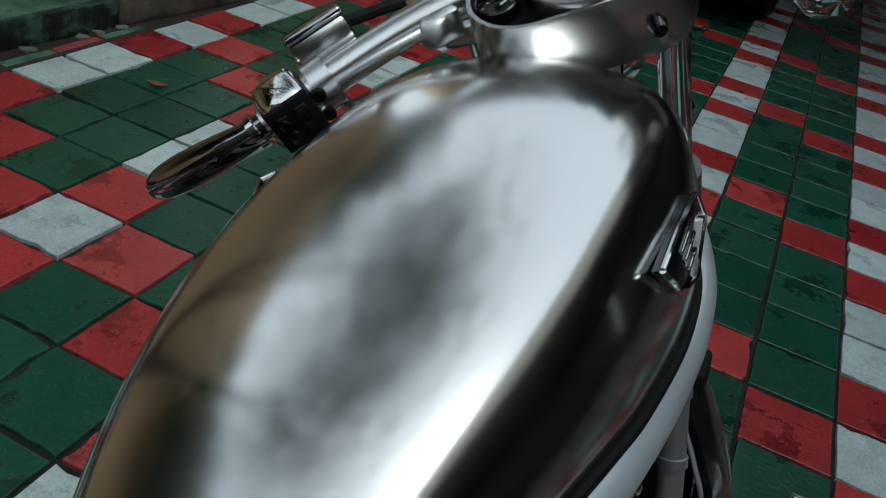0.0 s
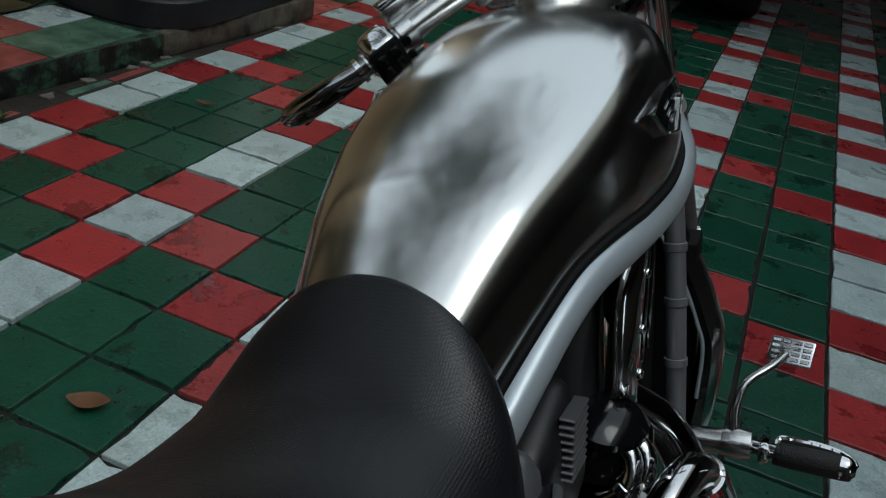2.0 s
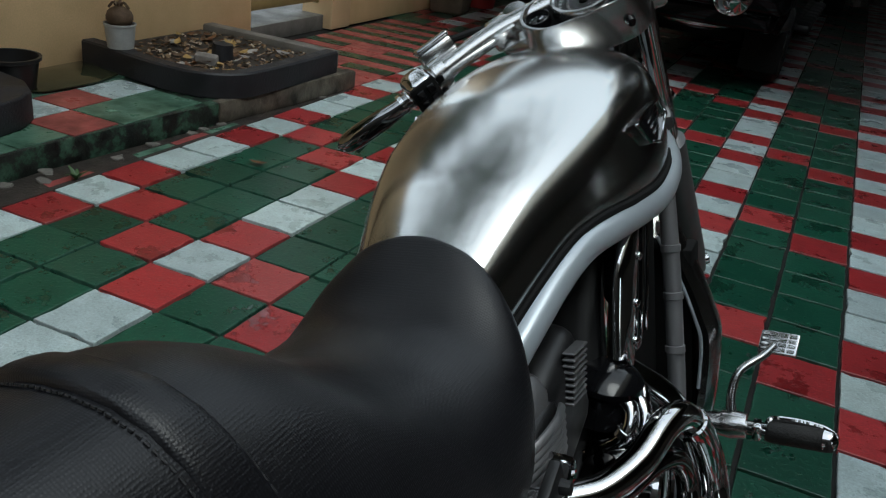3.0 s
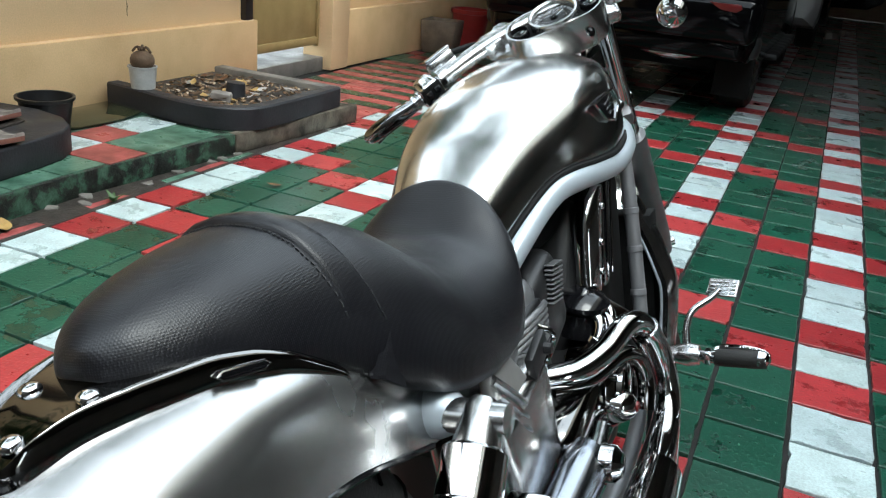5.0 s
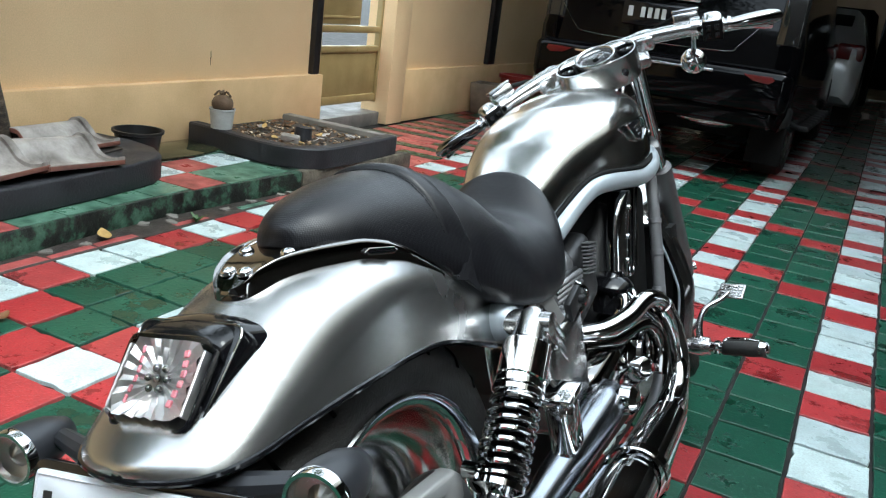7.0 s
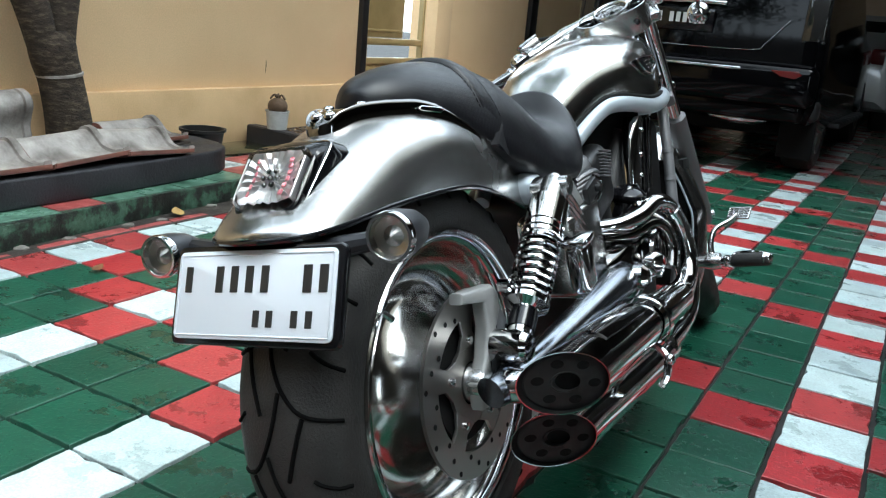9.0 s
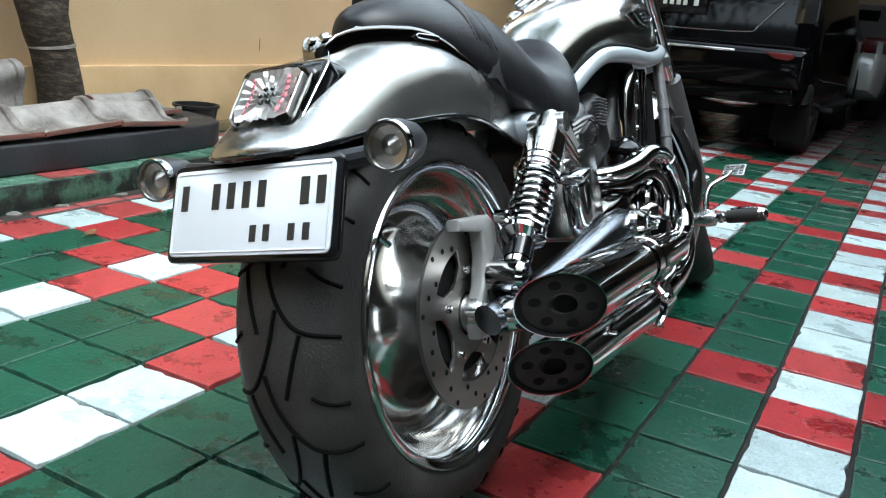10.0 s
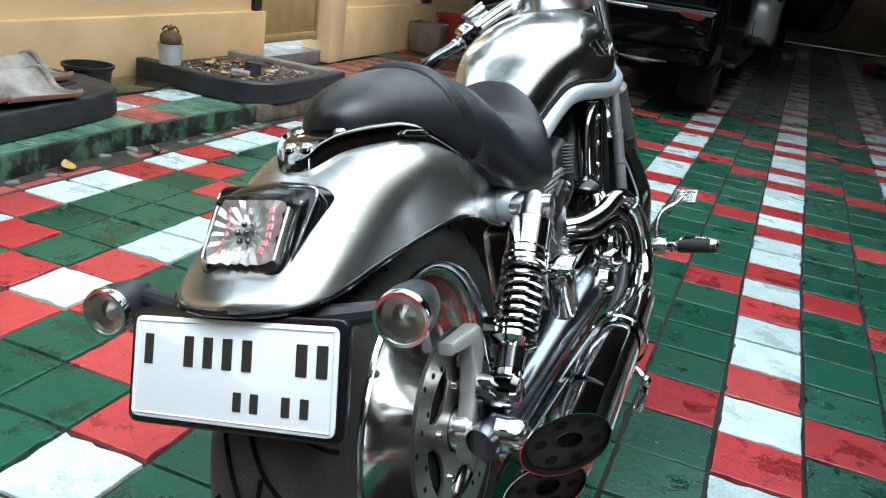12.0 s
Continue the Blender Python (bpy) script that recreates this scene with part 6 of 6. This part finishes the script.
for s in (1, -1):
    part("reflector", slab([(-0.10, 0.022), (0.09, 0.026), (0.105, 0.0), (0.07, -0.026), (-0.03, -0.016)], 0.02, pose(s * 0.71, -0.062, 0.738, 90, 0, 0) @ Matrix.Diagonal((s, 1, 1, 1)), 0.004), M_TAILRED, suv, "low red rear reflector")
    part("tail_lamp", box(0.16, 0.05, 0.50, pose(s * 0.83, 0.085, 1.20, -6), 0.03, 3), M_DARKLENS, suv)
    part("bumper_corner", box(0.30, 0.16, 0.16, pose(s * 0.80, 0.14, 0.50), 0.05, 3), M_PLASTIC_BLACK, suv)
    part("mud_flap", box(0.25, 0.02, 0.34, pose(s * 0.79, 0.42, 0.29), 0.006), M_BLACKMATT, suv)
    part("side_step", box(0.10, 2.0, 0.05, pose(s * 0.95, 2.2, 0.34), 0.02), M_PLASTIC_BLACK, suv)
part("exhaust_tip", tube([(-0.55, 0.10, 0.36), (-0.55, 0.30, 0.37)], 0.035, 14, 1), M_ALU, suv)
cp = part("number_plate", box(0.46, 0.015, 0.16, pose(-0.09, 0.035, 1.06), 0.006), M_BLACKGLOSS, suv, "black number plate with pale characters")
for x, wd in ((-0.17, 0.035), (-0.08, 0.03), (-0.03, 0.03), (0.02, 0.03), (0.07, 0.03), (0.15, 0.035)):
    part("character_bar", box(wd, 0.004, 0.07, pose(-0.09 + x, 0.026, 1.07), 0, 1), M_PLASTIC_WHITE, cp)
part("plate_garnish", tube([(-0.80, 0.050, 1.10), (-0.66, 0.032, 0.93), (-0.56, 0.026, 0.885), (-0.09, 0.026, 0.875), (0.44, 0.026, 0.885), (0.52, 0.032, 0.93), (0.66, 0.050, 1.10)], 0.003, 8, 4), M_DARKREFLECT, suv)
part("tailgate_handle", box(0.60, 0.03, 0.03, pose(-0.09, 0.06, 1.19), 0.01), M_CHROME, suv)
van = car("car", "silver car parked beyond the black one", 1.70, 1.5, 4.2, pose(0.385, 8.9, 0.0), M_CARSILVER,
          [(0.0, 0.70, 0.40, 0.70, 0.02), (0.05, 0.83, 0.32, 0.95, 0.03), (0.15, 0.85, 0.28, 1.10, 0.06), (0.6, 0.85, 0.26, 1.42, 0.13), (2.4, 0.85, 0.26, 1.45, 0.13), (3.1, 0.85, 0.26, 1.0, 0.05), (4.1, 0.78, 0.32, 0.85, 0.04), (4.2, 0.65, 0.40, 0.7, 0.03)])
for s in (1, -1):
    part("tail_lamp", box(0.30, 0.10, 0.20, pose(s * 0.68, 0.07, 0.92), 0.04, 3), M_TAILRED, van)
part("rear_window", box(1.25, 0.02, 0.34, pose(0, 0.36, 1.24, -52), 0.02), M_CARGLASS, van)

dark = car("car", "black car with an open door at the yard's end", 1.70, 1.6, 4.2, pose(0.50, 13.3, 0.0), M_CARBLACK,
           [(0.0, 0.70, 0.40, 0.75, 0.02), (0.05, 0.83, 0.34, 1.0, 0.03), (0.2, 0.85, 0.30, 1.30, 0.10), (0.5, 0.85, 0.30, 1.58, 0.13), (2.4, 0.85, 0.30, 1.60, 0.13), (3.1, 0.85, 0.30, 1.05, 0.05), (4.1, 0.78, 0.34, 0.9, 0.04), (4.2, 0.65, 0.42, 0.75, 0.03)])
part("open_door", slab([(0.0, 0.0), (0.50, 0.02), (0.68, 0.12), (0.78, 0.38), (0.88, 0.78), (0.72, 1.15), (0.0, 1.15)], 0.08, pose(0.84, -1.2, 0.40, 90, 0, -8), 0.03, 3), M_CARBLACK, dark)
bag = part("bag", ball(0.16, pose(2.60, 11.0, 0.10), 16, (1.0, 0.8, 0.62)), M_PLASTIC_RED)
tagged(bag, "red bag lying on the tiles by the wall", "bag")
bag = part("bag", ball(0.17, pose(2.74, 10.75, 0.09), 16, (1.0, 0.8, 0.52)), M_PLASTIC_BLACK)
tagged(bag, "black bag lying on the tiles by the wall", "bag")
rng = random.Random(21)
for k in range(8):
    rb = part("rubble", box(rng.uniform(0.06, 0.16), rng.uniform(0.06, 0.14), rng.uniform(0.05, 0.10), pose(1.45 + rng.uniform(-0.25, 0.3), 12.0 + rng.uniform(-0.5, 0.5), 0.03, rng.uniform(-9, 9), rng.uniform(-9, 9), rng.uniform(0, 90)), 0.012), (M_CONCRETE, M_CLAY)[k % 2])
    tagged(rb, "broken piece of masonry on the floor", "rubble", "rubble by the cars")

# the yard's end, and unseen walls and a porch added to shape light and reflections
for nm, g_, lb in (("unseen_wall_east", box(0.2, 10.5, 3.2, pose(6.6, -0.8, 1.6), 0.004), "unseen dark wall added behind the porch to darken reflections"), ("unseen_porch_roof", box(3.8, 10.4, 0.12, pose(4.75, -0.8, 2.95), 0.006), "unseen deep porch roof added to block the sky"), ("unseen_wall_upper", box(0.16, 10.4, 1.25, pose(2.82, -0.8, 3.62), 0.006), "unseen pale beige upper wall added for reflections"), ("unseen_wall_east_far", box(0.2, 14, 4.4, pose(4.8, 10.0, 2.2), 0.004), "unseen plain wall added beside the cars to block the sky"), ("wall_end", box(8.0, 0.2, 3.0, pose(1.0, 16.6, 1.5), 0.004), "plain wall at the yard's end"), ("unseen_wall_near", box(9.0, 0.2, 4.6, pose(1.0, -6.1, 2.3), 0.004), "unseen dark wall added at the yard's near end")):
    tagged(part(nm, g_, M_UPPER if nm == "unseen_wall_upper" else M_ENDWALL if nm == "wall_end" else M_HOUSE), lb, "wall", kind="structure")

# unseen roof on posts, added to shade the cars and the far floor
roof = part("unseen_carport_roof", box(6.8, 13.3, 0.08, pose(1.25, 9.85, 3.10), 0.004), M_CONCRETE)
tagged(roof, "unseen flat roof added to shade the parked cars", "roof", kind="structure")
for x_, y_ in ((4.3, 6.0), (4.3, 11.5)):
    tagged(part("unseen_roof_post", box(0.10, 0.10, 3.06, pose(x_, y_, 1.53), 0.006), M_GREYCASE), "unseen grey steel post under the added roof", "post", "carport posts")

# ---- floor tiles ----
floor = new("floor")
tagged(floor, "glossy red, white and green painted cement tiles, wet", "floor", kind="structure")
tile_box = box(TILE - 0.008, TILE - 0.007, 0.03, None, 0.0016, 1)
rng = random.Random(8)


def worn_tile():
    """A cement tile whose edges are slightly chipped and uneven."""
    h, pts = TILE / 2 - 0.0046, []
    for k in range(4):
        c, s_ = ((1, 0), (0, 1), (-1, 0), (0, -1))[k]
        for a in (-1.0, -0.7 + rng.uniform(-0.1, 0.1), -0.35 + rng.uniform(-0.1, 0.1), rng.uniform(-0.15, 0.15), 0.35 + rng.uniform(-0.1, 0.1), 0.7 + rng.uniform(-0.1, 0.1)):
            off = h - rng.uniform(0.0, 0.0020) - (rng.uniform(0.002, 0.008) if rng.random() < 0.12 else 0.0)
            pts.append((c * off - s_ * a * h, s_ * off + c * a * h))
    return slab(pts, 0.03, pose(0, 0, -0.015), 0.0016, 1)


def face_plan(me, plan):
    """Lays each face's place within its tile, from -1 to 1, into a map."""
    uv = me.uv_layers.new(name="plan")
    at = np.empty(len(me.loops), int)
    me.loops.foreach_get("vertex_index", at)
    uv.data.foreach_set("uv", np.asarray(plan, float)[at].ravel())


def tile_mesh(mt):
    geo = worn_tile()
    me = mesh_data("tile", geo, mt)
    face_plan(me, [(2 * p[0] / TILE, 2 * p[1] / TILE) for p in geo[0]])
    return me


def tile_place(i, j):
    """The tile's middle; the courses drift apart a little towards the yard's end."""
    x, y = (i + 0.5) * TILE, (j + 0.5) * TILE
    k = 1 + 0.011 * max(y - 0.6, 0.0) if x > 0.2 else 1.0
    return x * k, y, k


meshes = {mt.name: [tile_mesh(mt) for _ in range(8)] for mt in (M_GREEN, M_RED, M_WHITE)}
rng = random.Random(3)
rest = {mt.name: ([], [], [], mt) for mt in (M_GREEN, M_RED, M_WHITE)}
box_plan = [(2 * p[0] / TILE, 2 * p[1] / TILE) for p in tile_box[0]]
for i in range(-10, 25):
    for j in range(-17 if i > -6 else 11, 80):
        mt = tile_colour(i, j)
        if i < -5 and j < 21:
            continue
        x, y, wide = tile_place(i, j)
        m = pose(x + rng.uniform(-0.0015, 0.0015), y + rng.uniform(-0.0015, 0.0015), -0.015 + rng.uniform(-0.0018, 0.0018), rng.uniform(-0.5, 0.5), rng.uniform(-0.5, 0.5), rng.uniform(-0.4, 0.4)) @ Matrix.Diagonal((wide, 1, 1, 1))
        if -5 <= i < 10 and -10 <= j < 10:
            ob = new("tile", meshes[mt.name][(3 * i + 2 * j + i * j) % 8])
            ob.matrix_world = m
            ob.parent = floor
        else:
            v, f, plan, _ = rest[mt.name]
            k = len(v)
            v += [tuple(m @ Vector(p)) for p in tile_box[0]]
            f += [tuple(q + k for q in fc) for fc in tile_box[1]]
            plan += box_plan
for v, f, plan, mt in rest.values():
    field = part("tile_field", (v, f), mt, floor)
    face_plan(field.data, plan)
    tagged(field, kind="stuff")

# worn strips of red and green in front of the gate
rng = random.Random(12)
for k in range(18):
    y0 = 2.16 + 0.116 * k
    x0, x1 = -1.86, -1.008
    cuts = [x0, x0 + 0.30 + rng.uniform(-0.04, 0.04), x0 + 0.58 + rng.uniform(-0.04, 0.04), x1]
    for a, b in zip(cuts, cuts[1:]):
        strip = part("floor_strip", box(b - a - 0.004, 0.110, 0.024, pose((a + b) / 2, y0 + 0.055, -0.014 + rng.uniform(-0.002, 0.002), rng.uniform(-0.6, 0.6), 0, rng.uniform(-0.5, 0.5)), 0.003, 1), M_PINK if k % 2 == 0 or rng.random() < 0.12 else M_STRIP, floor)
